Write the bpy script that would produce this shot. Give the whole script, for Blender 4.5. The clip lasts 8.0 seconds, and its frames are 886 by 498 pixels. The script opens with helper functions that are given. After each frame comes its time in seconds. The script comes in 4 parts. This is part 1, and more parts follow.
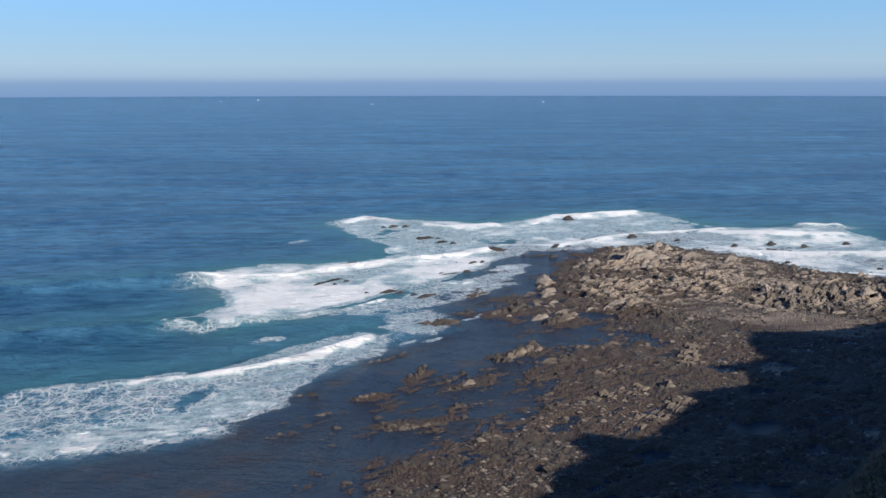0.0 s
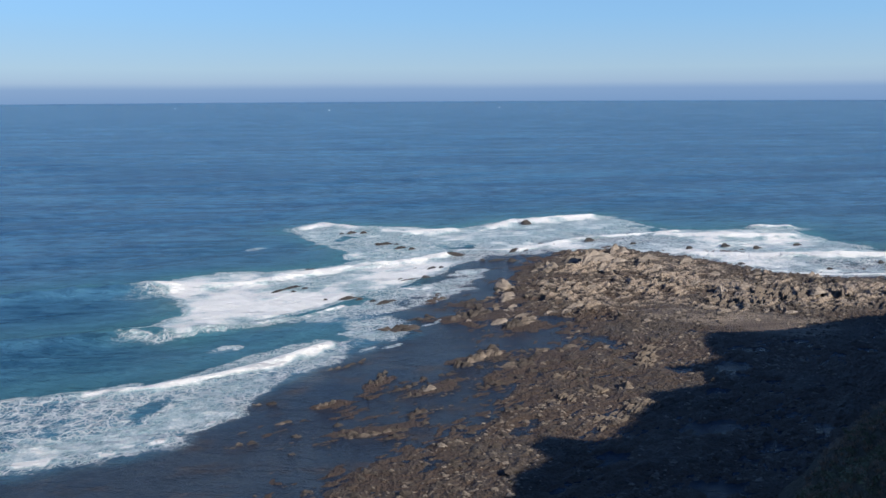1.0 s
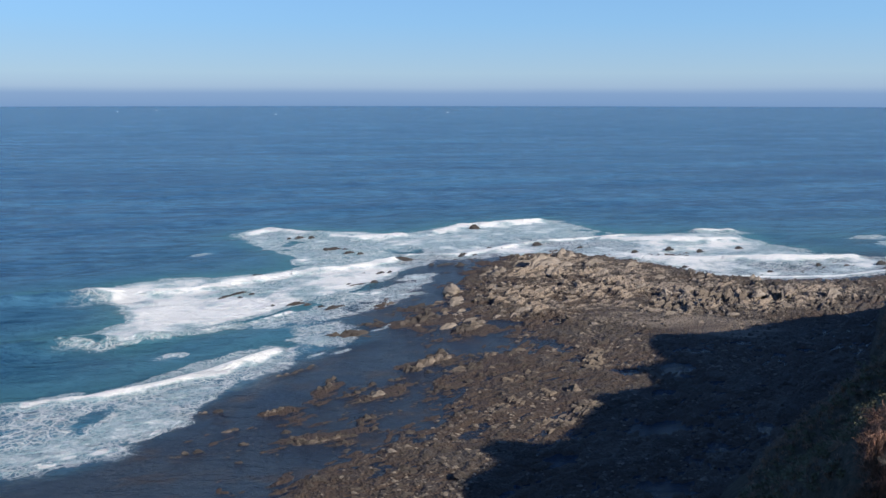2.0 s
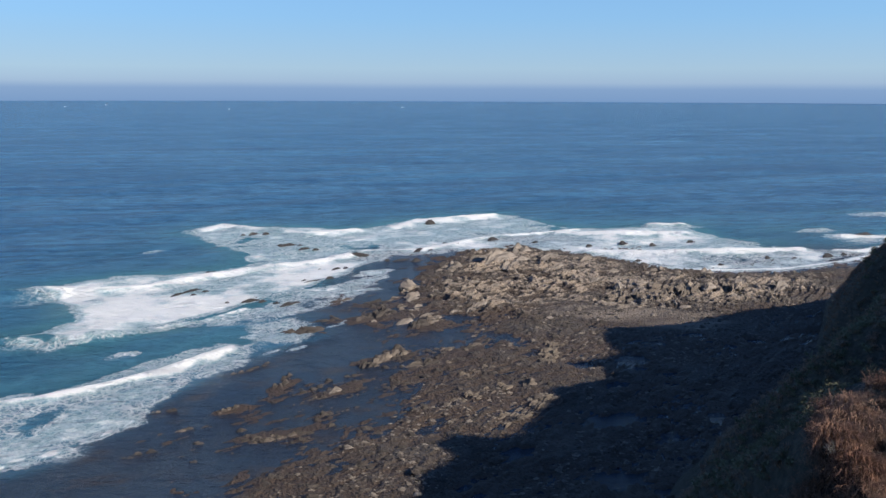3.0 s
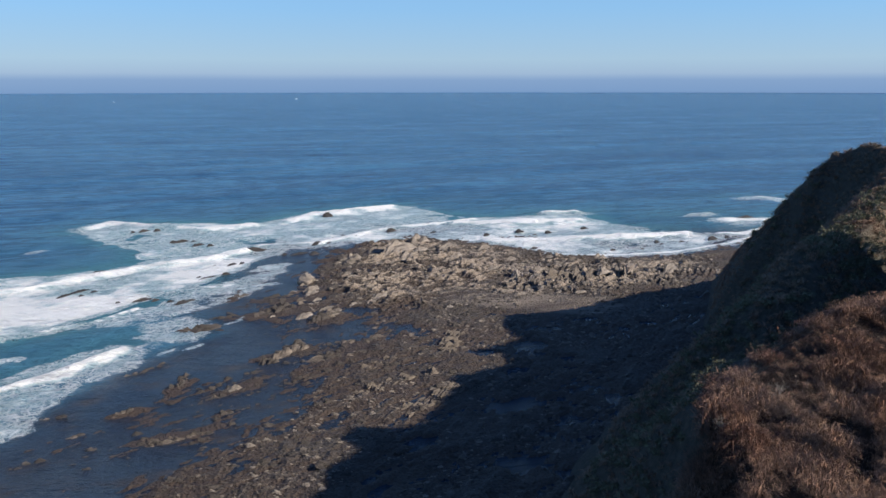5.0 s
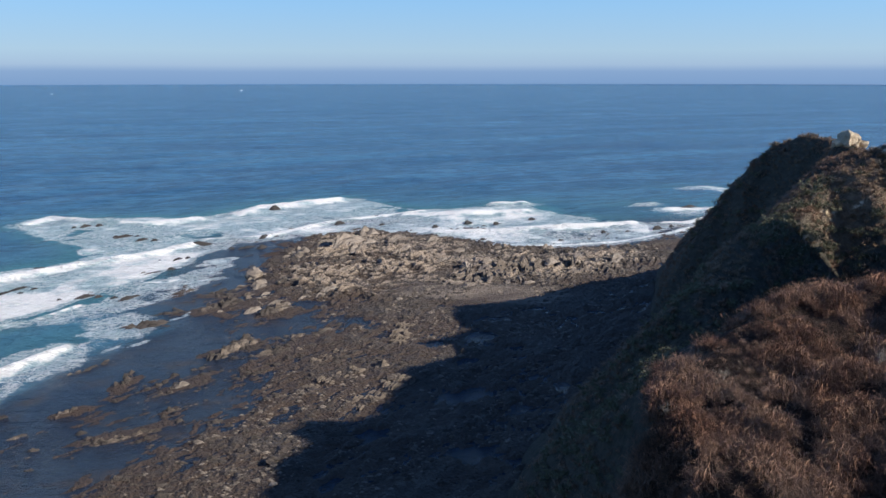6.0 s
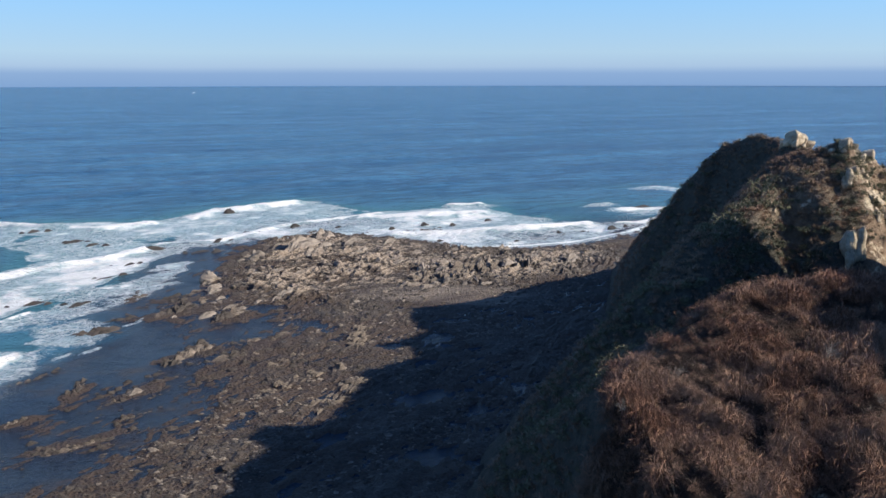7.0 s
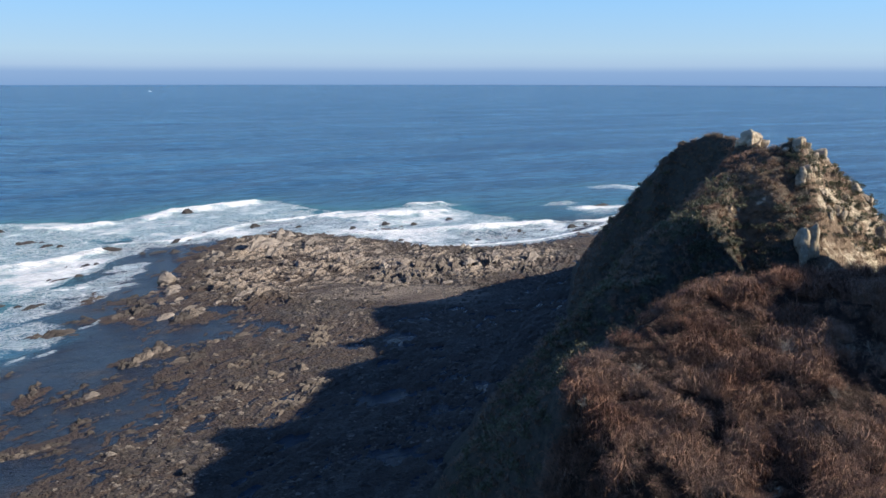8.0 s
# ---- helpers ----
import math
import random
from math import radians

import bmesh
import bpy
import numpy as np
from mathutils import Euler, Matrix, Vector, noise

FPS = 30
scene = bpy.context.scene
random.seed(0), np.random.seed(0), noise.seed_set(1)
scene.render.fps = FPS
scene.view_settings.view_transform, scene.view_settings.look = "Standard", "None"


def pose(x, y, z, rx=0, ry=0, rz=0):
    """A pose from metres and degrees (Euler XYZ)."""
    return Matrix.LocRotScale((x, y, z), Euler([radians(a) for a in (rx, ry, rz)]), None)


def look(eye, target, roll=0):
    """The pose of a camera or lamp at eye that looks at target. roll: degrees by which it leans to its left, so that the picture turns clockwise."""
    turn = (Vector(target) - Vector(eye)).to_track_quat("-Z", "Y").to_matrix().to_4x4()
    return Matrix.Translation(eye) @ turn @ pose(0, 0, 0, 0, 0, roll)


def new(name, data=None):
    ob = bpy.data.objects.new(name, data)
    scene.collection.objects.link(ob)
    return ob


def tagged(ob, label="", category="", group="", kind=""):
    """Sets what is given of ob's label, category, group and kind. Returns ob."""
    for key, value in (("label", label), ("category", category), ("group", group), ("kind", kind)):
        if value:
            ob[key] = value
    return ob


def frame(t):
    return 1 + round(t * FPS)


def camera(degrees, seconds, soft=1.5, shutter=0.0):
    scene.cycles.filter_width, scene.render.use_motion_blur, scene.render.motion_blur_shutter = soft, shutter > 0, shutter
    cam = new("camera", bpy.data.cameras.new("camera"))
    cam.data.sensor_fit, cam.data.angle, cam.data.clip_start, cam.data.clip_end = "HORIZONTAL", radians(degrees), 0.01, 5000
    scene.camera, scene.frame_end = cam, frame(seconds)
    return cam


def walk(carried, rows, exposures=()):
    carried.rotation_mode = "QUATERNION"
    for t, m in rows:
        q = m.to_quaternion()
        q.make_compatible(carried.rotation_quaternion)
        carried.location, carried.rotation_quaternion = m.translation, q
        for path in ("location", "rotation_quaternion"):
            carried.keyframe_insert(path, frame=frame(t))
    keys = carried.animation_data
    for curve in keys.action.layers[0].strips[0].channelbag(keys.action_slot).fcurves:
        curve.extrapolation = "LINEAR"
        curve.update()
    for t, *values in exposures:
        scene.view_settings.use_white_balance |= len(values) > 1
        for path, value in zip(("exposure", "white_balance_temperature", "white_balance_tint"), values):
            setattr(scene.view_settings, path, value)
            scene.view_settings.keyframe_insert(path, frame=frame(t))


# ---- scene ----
# ---- camera ----
cam = camera(53.98, 8.0)
EYE = 45.0
# seconds, yaw, pitch, roll: a pan to the right from one spot on the cliff
TURNS = [
    (0.0, 0.000, -10.509, -0.090),
    (0.5, -1.387, -10.456, -0.284),
    (1.0, -2.763, -10.157, -0.315),
    (1.5, -4.602, -9.847, -0.116),
    (2.8, -8.490, -10.050, 0.190),
    (3.0, -9.141, -10.155, 0.210),
    (3.5, -10.784, -10.444, 0.099),
    (4.0, -12.460, -10.672, -0.054),
    (4.5, -14.221, -10.665, -0.061),
    (5.8, -18.620, -11.150, -0.030),
    (6.0, -19.325, -11.263, -0.031),
    (6.5, -20.815, -11.161, -0.114),
    (7.0, -22.226, -11.152, -0.089),
    (7.5, -23.650, -11.280, 0.016),
    (8.0, -24.823, -11.210, 0.081),
]
walk(cam, [(t, pose(0, 0, EYE, 90 + pitch, 0, yaw) @ pose(0, 0, 0, 0, 0, roll)) for t, yaw, pitch, roll in TURNS],
     [(0.0, 0.41, 5950, 10), (4.5, 0.42, 5950, 10), (6.0, 0.49, 5950, 10), (6.5, 0.57, 5950, 10), (8.0, 0.62, 5950, 10)])

# ---- daylight ----
SUN_AZ, SUN_EL = 116.0, 29.0
world = bpy.data.worlds.new("sky")
world.use_nodes = True
scene.world = world
wn, wl = world.node_tree.nodes, world.node_tree.links
sky = wn.new("ShaderNodeTexSky")
sky.sky_type, sky.sun_disc = "NISHITA", False
sky.sun_elevation, sky.sun_rotation = radians(SUN_EL), radians(SUN_AZ)
sky.altitude, sky.air_density, sky.dust_density, sky.ozone_density = 50, 1.0, 0.0, 6.0
tint = wn.new("ShaderNodeMix")
tint.data_type, tint.blend_type = "RGBA", "MULTIPLY"
tint.inputs[0].default_value = 1.0
tint.inputs[7].default_value = (0.88, 0.93, 1.02, 1.0)
wl.new(sky.outputs["Color"], tint.inputs[6])
wl.new(tint.outputs[2], wn["Background"].inputs["Color"])
wn["Background"].inputs["Strength"].default_value = 0.10
sun = new("sun", bpy.data.lights.new("sun", "SUN"))
sun.data.energy, sun.data.angle, sun.data.color = 5.0, radians(0.5), (1.0, 0.87, 0.70)
sa, se = radians(SUN_AZ), radians(SUN_EL)
sun.matrix_world = look((200, 100, 200), Vector((200, 100, 200)) - Vector((math.sin(sa) * math.cos(se), math.cos(sa) * math.cos(se), math.sin(se))))

# ---- materials ----
class Nodes:
    """A small helper for node trees: n.add(type, inputs by name or number) gives the node's first output."""

    def __init__(self, name):
        self.mat = bpy.data.materials.new(name)
        self.mat.use_nodes = True
        self.tree = self.mat.node_tree
        self.bsdf = self.tree.nodes["Principled BSDF"]
        self.coord = self.tree.nodes.new("ShaderNodeTexCoord").outputs["Object"]

    def put(self, node, key, value):
        if value is None:
            return
        if hasattr(value, "is_output"):
            self.tree.links.new(value, node.inputs[key])
        else:
            node.inputs[key].default_value = (*value, 1.0) if isinstance(value, tuple) and len(value) == 3 and node.inputs[key].type == "RGBA" else value

    def add(self, kind, out=0, **inputs):
        node = self.tree.nodes.new("ShaderNode" + kind)
        for key, value in inputs.items():
            self.put(node, key.replace("_", " "), value)
        return node.outputs[out]

    def noise(self, scale, detail=4.0, rough=0.6, vec=None, lac=2.0):
        return self.add("TexNoise", Vector=vec or self.coord, Scale=scale, Detail=detail, Roughness=rough, Lacunarity=lac)

    def voronoi(self, scale, vec=None, feature="F1", out=0):
        node = self.tree.nodes.new("ShaderNodeTexVoronoi")
        node.feature = feature
        self.put(node, "Vector", vec or self.coord)
        self.put(node, "Scale", scale)
        return node.outputs[out]

    def math(self, op, a, b=None, clamp=False):
        node = self.tree.nodes.new("ShaderNodeMath")
        node.operation, node.use_clamp = op, clamp
        self.put(node, 0, a)
        self.put(node, 1, b)
        return node.outputs[0]

    def ramp(self, fac, *stops):
        node = self.tree.nodes.new("ShaderNodeValToRGB")
        e = node.color_ramp.elements
        while len(e) < len(stops):
            e.new(0.5)
        for s, (p, c) in zip(e, stops):
            s.position = p
            s.color = (*c, 1.0) if isinstance(c, tuple) else (c, c, c, 1.0)
        self.put(node, "Fac", fac)
        return node.outputs[0]

    def mix(self, fac, a, b, blend="MIX"):
        node = self.tree.nodes.new("ShaderNodeMix")
        node.data_type, node.blend_type = "RGBA", blend
        for key, value in ((0, fac), (6, a), (7, b)):
            self.put(node, key, value)
        return node.outputs[2]

    def attr(self, name):
        node = self.tree.nodes.new("ShaderNodeAttribute")
        node.attribute_name = name
        return node.outputs["Fac"]

    def squash(self, sx, sy, sz, turn=0.0):
        node = self.tree.nodes.new("ShaderNodeMapping")
        self.put(node, "Vector", self.coord)
        node.inputs["Scale"].default_value = (sx, sy, sz)
        node.inputs["Rotation"].default_value = (0, 0, radians(turn))
        return node.outputs[0]

    def warped(self, amount, scale):
        node = self.tree.nodes.new("ShaderNodeVectorMath")
        node.operation = "MULTIPLY_ADD"
        wind = self.tree.nodes.new("ShaderNodeTexNoise")
        self.put(wind, "Vector", self.coord)
        self.put(wind, "Scale", scale)
        self.tree.links.new(wind.outputs["Color"], node.inputs[0])
        node.inputs[1].default_value = (amount, amount, amount)
        self.tree.links.new(self.coord, node.inputs[2])
        return node.outputs[0]

    def bump(self, height, strength, distance, under=None):
        return self.add("Bump", Height=height, Strength=strength, Distance=distance, Normal=under)

    def done(self, **inputs):
        for key, value in inputs.items():
            self.put(self.bsdf, key.replace("_", " "), value)
        return self.mat


STRIKE = 40.0  # the way the beds of rock run, degrees from +x


def make_water():
    n = Nodes("sea_water")
    foam, shallow, teal = n.attr("foam"), n.attr("shallow"), n.attr("teal")
    # streaks and flecks put swell and wave-face shading into the water colour
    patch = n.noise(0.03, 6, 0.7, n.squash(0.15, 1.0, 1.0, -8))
    wave_shade = n.noise(0.24, 7, 0.78, n.squash(0.34, 1.0, 1.0, -10))
    tone = n.math("ADD", n.math("MULTIPLY", patch, 0.42), n.math("MULTIPLY", wave_shade, 0.58))
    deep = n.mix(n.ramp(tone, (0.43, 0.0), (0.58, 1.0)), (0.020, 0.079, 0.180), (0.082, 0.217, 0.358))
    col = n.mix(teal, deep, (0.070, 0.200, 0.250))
    weed = n.ramp(n.noise(0.16, 6, 0.7, n.squash(0.5, 1.0, 1.0, -STRIKE)), (0.53, 0.0), (0.66, 0.75))
    bottom = n.mix(weed, (0.027, 0.042, 0.069), (0.064, 0.043, 0.031))
    col = n.mix(shallow, col, bottom)
    # foam: solid where waves break, torn sheets behind them, thin lace where it dies out
    sheets = n.math("MULTIPLY", n.noise(0.17, 6, 0.62, n.squash(0.8, 1.0, 1.0, -36)), 0.50)
    sheets = n.math("ADD", sheets, n.math("MULTIPLY", n.noise(0.55, 5, 0.65), 0.32))
    sheets = n.math("ADD", sheets, n.math("MULTIPLY", n.noise(2.2, 5, 0.7), 0.18))
    level = n.math("ADD", foam, n.math("MULTIPLY", n.math("SUBTRACT", sheets, 0.5), 1.7))
    where = n.ramp(foam, (0.02, 0.0), (0.12, 1.0))
    web = n.voronoi(0.42, n.warped(6.0, 0.22), "DISTANCE_TO_EDGE")
    fine_web = n.voronoi(1.0, n.warped(4.0, 0.4), "DISTANCE_TO_EDGE")
    lace = n.math("MAXIMUM", n.ramp(web, (0.02, 0.85), (0.11, 0.0)), n.ramp(fine_web, (0.03, 0.55), (0.16, 0.0)))
    lace = n.math("MULTIPLY", lace, n.ramp(n.math("ADD", foam, n.math("SUBTRACT", sheets, 0.5)), (0.04, 0.0), (0.16, 0.9), (0.30, 0.5), (0.5, 0.0)))
    cover = n.math("MULTIPLY", n.math("MAXIMUM", n.ramp(level, (0.40, 0.0), (0.72, 1.0)), lace), where)
    milky = n.math("MULTIPLY", n.ramp(level, (0.0, 0.0), (0.55, 0.80)), where)
    col = n.mix(milky, col, (0.44, 0.58, 0.60))
    col = n.mix(cover, col, (0.94, 0.94, 0.90))
    chop = n.noise(0.30, 8, 0.68, n.squash(0.45, 1.0, 1.0, -20))
    ripple = n.noise(2.6, 4, 0.6)
    roll = n.noise(0.055, 6, 0.6, n.squash(0.30, 1.0, 1.0, -12))
    b = n.bump(roll, n.math("SUBTRACT", 1.0, n.math("MULTIPLY", shallow, 0.93)), 6.0)
    facet = n.noise(0.14, 5, 0.7, n.squash(0.35, 1.0, 1.0, -14))
    b = n.bump(facet, 1.0, 3.5, b)
    b = n.bump(chop, 1.0, 2.7, b)
    b = n.bump(ripple, 0.4, 0.12, b)
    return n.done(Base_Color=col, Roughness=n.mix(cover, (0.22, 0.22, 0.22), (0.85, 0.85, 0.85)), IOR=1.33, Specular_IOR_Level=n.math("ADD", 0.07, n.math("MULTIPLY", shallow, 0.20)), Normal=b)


def make_reef():
    n = Nodes("weedy_reef")
    beds = n.squash(0.25, 1.0, 1.0, -STRIKE)
    patch = n.noise(0.10, 5, 0.65, beds)
    grit = n.noise(3.0, 6, 0.75)
    stones = n.voronoi(2.2)
    dry = n.attr("dry")
    weed = n.mix(n.ramp(grit, (0.35, 0.0), (0.7, 1.0)), (0.026, 0.016, 0.010), (0.088, 0.056, 0.034))
    gravel = n.mix(n.ramp(grit, (0.3, 0.0), (0.7, 1.0)), (0.022, 0.018, 0.014), (0.098, 0.078, 0.058))
    tan = n.mix(n.ramp(grit, (0.3, 0.0), (0.75, 1.0)), (0.14, 0.108, 0.075), (0.42, 0.33, 0.24))
    height = n.add("SeparateXYZ", out=2, Vector=n.coord)
    shore = n.math("ADD", patch, n.math("MULTIPLY", n.ramp(height, (0.05, 0.0), (0.45, 1.0)), 0.25))
    col = n.mix(n.ramp(shore, (0.55, 0.0), (0.80, 1.0)), weed, gravel)
    col = n.mix(n.ramp(n.math("ADD", dry, n.math("MULTIPLY", n.math("SUBTRACT", patch, 0.5), 1.2)), (0.35, 0.0), (0.75, 1.0)), col, tan)
    b = n.bump(stones, 0.9, 0.30)
    b = n.bump(grit, 0.9, 0.25, b)
    return n.done(Base_Color=col, Roughness=0.8, Normal=b)


def make_rock(name, dark, light, scale=1.0):
    n = Nodes(name)
    rnd = n.add("ObjectInfo", out=5)
    island = n.add("NewGeometry", out=8)
    beds = n.squash(0.3 * scale, 1.4 * scale, 1.4 * scale)
    seam = n.noise(1.6, 6, 0.7, beds)
    grit = n.noise(5.0 * scale, 5, 0.7)
    col = n.mix(n.ramp(seam, (0.3, 0.0), (0.68, 1.0)), dark, light)
    col = n.mix(n.ramp(grit, (0.35, 0.35), (0.62, 0.0)), col, tuple(c * 0.35 for c in dark))
    tone = n.math("ADD", n.math("MULTIPLY", rnd, 0.35), n.math("MULTIPLY", island, 0.45))
    col = n.mix(1.0, col, n.ramp(tone, (0.0, 0.55), (0.8, 1.15)), "MULTIPLY")
    b = n.bump(seam, 0.9, 0.30 / scale)
    b = n.bump(grit, 0.7, 0.10 / scale, b)
    return n.done(Base_Color=col, Roughness=0.85, Normal=b)


def make_land():
    n = Nodes("cliff_land")
    patch = n.noise(0.09, 5, 0.65)
    grit = n.noise(1.3, 6, 0.7)
    crag = n.attr("crag")
    scrub = n.mix(n.ramp(grit, (0.3, 0.0), (0.7, 1.0)), (0.036, 0.035, 0.030), (0.125, 0.112, 0.084))
    # ground under the fronds is darkened to paint shaded gaps between clumps
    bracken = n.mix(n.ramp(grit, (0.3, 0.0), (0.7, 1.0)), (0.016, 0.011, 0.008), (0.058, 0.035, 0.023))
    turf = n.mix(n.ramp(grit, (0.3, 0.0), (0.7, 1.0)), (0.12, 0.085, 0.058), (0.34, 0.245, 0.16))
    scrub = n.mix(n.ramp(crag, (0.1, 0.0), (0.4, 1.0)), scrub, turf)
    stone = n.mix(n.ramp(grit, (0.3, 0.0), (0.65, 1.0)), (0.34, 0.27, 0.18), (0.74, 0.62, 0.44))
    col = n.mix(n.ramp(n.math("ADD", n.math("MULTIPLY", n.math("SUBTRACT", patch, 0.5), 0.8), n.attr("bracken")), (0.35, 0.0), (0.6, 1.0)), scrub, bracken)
    mask = n.math("ADD", crag, n.math("MULTIPLY", n.math("SUBTRACT", n.noise(0.19, 6, 0.68), 0.5), 2.4))
    col = n.mix(n.ramp(mask, (0.5, 0.0), (0.62, 1.0)), col, stone)
    b = n.bump(grit, 1.0, 0.8)
    return n.done(Base_Color=col, Roughness=0.95, Specular_IOR_Level=0.2, Normal=b)


WATER, REEF, LAND = make_water(), make_reef(), make_land()
TAN_ROCK = make_rock("tan_rock", (0.14, 0.114, 0.088), (0.41, 0.342, 0.266))
BROWN_ROCK = make_rock("weedy_brown_rock", (0.034, 0.027, 0.021), (0.128, 0.102, 0.078))
WET_ROCK = make_rock("wet_rock", (0.022, 0.020, 0.018), (0.075, 0.062, 0.050))
COBBLE = make_rock("cobble_stone", (0.026, 0.021, 0.016), (0.125, 0.100, 0.075), 2.0)
TAN_COBBLE = make_rock("tan_cobble", (0.085, 0.068, 0.050), (0.30, 0.245, 0.180), 2.0)
PLATE_ROCK = make_rock("brown_plate_rock", (0.070, 0.054, 0.040), (0.26, 0.208, 0.155))


def make_leaf(name, a, b, c, patch_size=0.12):
    """Leaves, fronds and stalks: each piece takes a tone of its own, with drifts of tone across the slope."""
    n = Nodes(name)
    each = n.add("NewGeometry", out=8)
    drift = n.noise(patch_size, 3, 0.6)
    col = n.mix(n.ramp(each, (0.0, 0.0), (1.0, 1.0)), a, b)
    col = n.mix(n.ramp(drift, (0.42, 0.0), (0.66, 0.55)), col, c)
    col = n.mix(1.0, col, n.ramp(n.add("ObjectInfo", out=5), (0.0, 0.75), (1.0, 1.2)), "MULTIPLY")
    return n.done(Base_Color=col, Roughness=0.75, Specular_IOR_Level=0.2)


def make_paint(name, colour, roughness=0.45):
    n = Nodes(name)
    stain = n.noise(0.8, 5, 0.7)
    col = n.mix(n.ramp(stain, (0.35, 0.0), (0.75, 0.5)), colour, tuple(c * 0.6 for c in colour))
    return n.done(Base_Color=col, Roughness=roughness)


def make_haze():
    """A glowing backdrop painted as sea haze and low sky along the horizon: thins out upwards."""
    n = Nodes("haze_glow")
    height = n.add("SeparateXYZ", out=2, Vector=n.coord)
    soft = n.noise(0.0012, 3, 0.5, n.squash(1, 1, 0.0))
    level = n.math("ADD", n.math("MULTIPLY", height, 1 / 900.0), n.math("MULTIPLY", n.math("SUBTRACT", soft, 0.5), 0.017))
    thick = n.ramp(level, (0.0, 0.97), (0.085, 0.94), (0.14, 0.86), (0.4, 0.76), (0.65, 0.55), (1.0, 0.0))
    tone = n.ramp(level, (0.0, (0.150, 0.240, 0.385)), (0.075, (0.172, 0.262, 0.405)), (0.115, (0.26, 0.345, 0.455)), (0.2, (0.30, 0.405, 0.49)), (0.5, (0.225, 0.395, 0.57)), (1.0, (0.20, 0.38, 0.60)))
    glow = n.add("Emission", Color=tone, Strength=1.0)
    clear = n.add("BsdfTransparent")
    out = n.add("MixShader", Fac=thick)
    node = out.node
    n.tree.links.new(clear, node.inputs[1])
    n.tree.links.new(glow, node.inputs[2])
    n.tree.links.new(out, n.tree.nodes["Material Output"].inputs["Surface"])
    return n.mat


BRACKEN = make_leaf("dry_bracken", (0.026, 0.016, 0.013), (0.39, 0.205, 0.125), (0.46, 0.315, 0.215))
HEATH = make_leaf("dull_heath", (0.16, 0.105, 0.072), (0.44, 0.28, 0.18), (0.34, 0.26, 0.165))
GREEN = make_leaf("scrub_leaf", (0.048, 0.054, 0.032), (0.165, 0.165, 0.098), (0.22, 0.20, 0.12), 0.4)
TWIG = make_leaf("grey_twig", (0.22, 0.19, 0.15), (0.44, 0.39, 0.31), (0.32, 0.28, 0.22))
PALE_ROCK = make_rock("pale_limestone", (0.32, 0.25, 0.16), (0.74, 0.62, 0.44))
BOAT_WHITE, BOAT_DARK = make_paint("white_boat_paint", (0.80, 0.80, 0.78)), make_paint("dark_boat_paint", (0.05, 0.07, 0.12))
HAZE_GLOW = make_haze()
STRAW = make_leaf("pale_straw", (0.34, 0.25, 0.16), (0.62, 0.50, 0.35), (0.50, 0.42, 0.30))


# ---- ground forms ----
def lattice(ix, iy, seed):
    h = (ix * 374761393 + iy * 668265263 + seed * 974634777) & 0x7FFFFFFF
    h = ((h ^ (h >> 13)) * 1274126177) & 0x7FFFFFFF
    return ((h ^ (h >> 16)) & 0xFFFF) / 65535.0


def grain(x, y, seed=0):
    """Smooth value noise, 0 to 1."""
    ix, iy = np.floor(x).astype(np.int64), np.floor(y).astype(np.int64)
    fx, fy = x - ix, y - iy
    fx, fy = fx * fx * (3 - 2 * fx), fy * fy * (3 - 2 * fy)
    a, b = lattice(ix, iy, seed), lattice(ix + 1, iy, seed)
    c, d = lattice(ix, iy + 1, seed), lattice(ix + 1, iy + 1, seed)
    return (a + (b - a) * fx) * (1 - fy) + (c + (d - c) * fx) * fy


def rough(x, y, size, seed=0, octaves=4, gain=0.5):
    """Layered noise about 0, within about -0.5 to 0.5."""
    total, amp, norm = 0, 1.0, 0
    for k in range(octaves):
        total, norm = total + amp * (grain(x / size, y / size, seed + 17 * k) - 0.5), norm + amp
        size, amp = size * 0.5, amp * gain
    return total / norm


def inside(X, Y, corners):
    """Distance to a polygon's outline, positive within it."""
    best, odd = np.full(X.shape, 1e9), np.zeros(X.shape, bool)
    for (x0, y0), (x1, y1) in zip(corners, corners[1:] + corners[:1]):
        dx, dy = x1 - x0, y1 - y0
        u = np.clip(((X - x0) * dx + (Y - y0) * dy) / (dx * dx + dy * dy), 0, 1)
        best = np.minimum(best, np.hypot(X - x0 - u * dx, Y - y0 - u * dy))
        if dy:
            odd ^= ((Y < y0) != (Y < y1)) & (X < x0 + (Y - y0) * dx / dy)
    return np.where(odd, best, -best)


def along(X, Y, line):
    """Distance to a line of points and the side (1: on its left)."""
    best, side = np.full(X.shape, 1e9), np.zeros(X.shape)
    for (x0, y0), (x1, y1) in zip(line, line[1:]):
        dx, dy = x1 - x0, y1 - y0
        u = np.clip(((X - x0) * dx + (Y - y0) * dy) / (dx * dx + dy * dy), 0, 1)
        d = np.hypot(X - x0 - u * dx, Y - y0 - u * dy)
        s = np.sign(dx * (Y - y0) - dy * (X - x0))
        side, best = np.where(d < best, s, side), np.minimum(d, best)
    return best, side


def step(a, b, v):
    u = np.clip((v - a) / (b - a), 0, 1)
    return u * u * (3 - 2 * u)


def smax(a, b, k):
    h = np.clip(0.5 + 0.5 * (a - b) / k, 0, 1)
    return b + (a - b) * h + k * h * (1 - h)


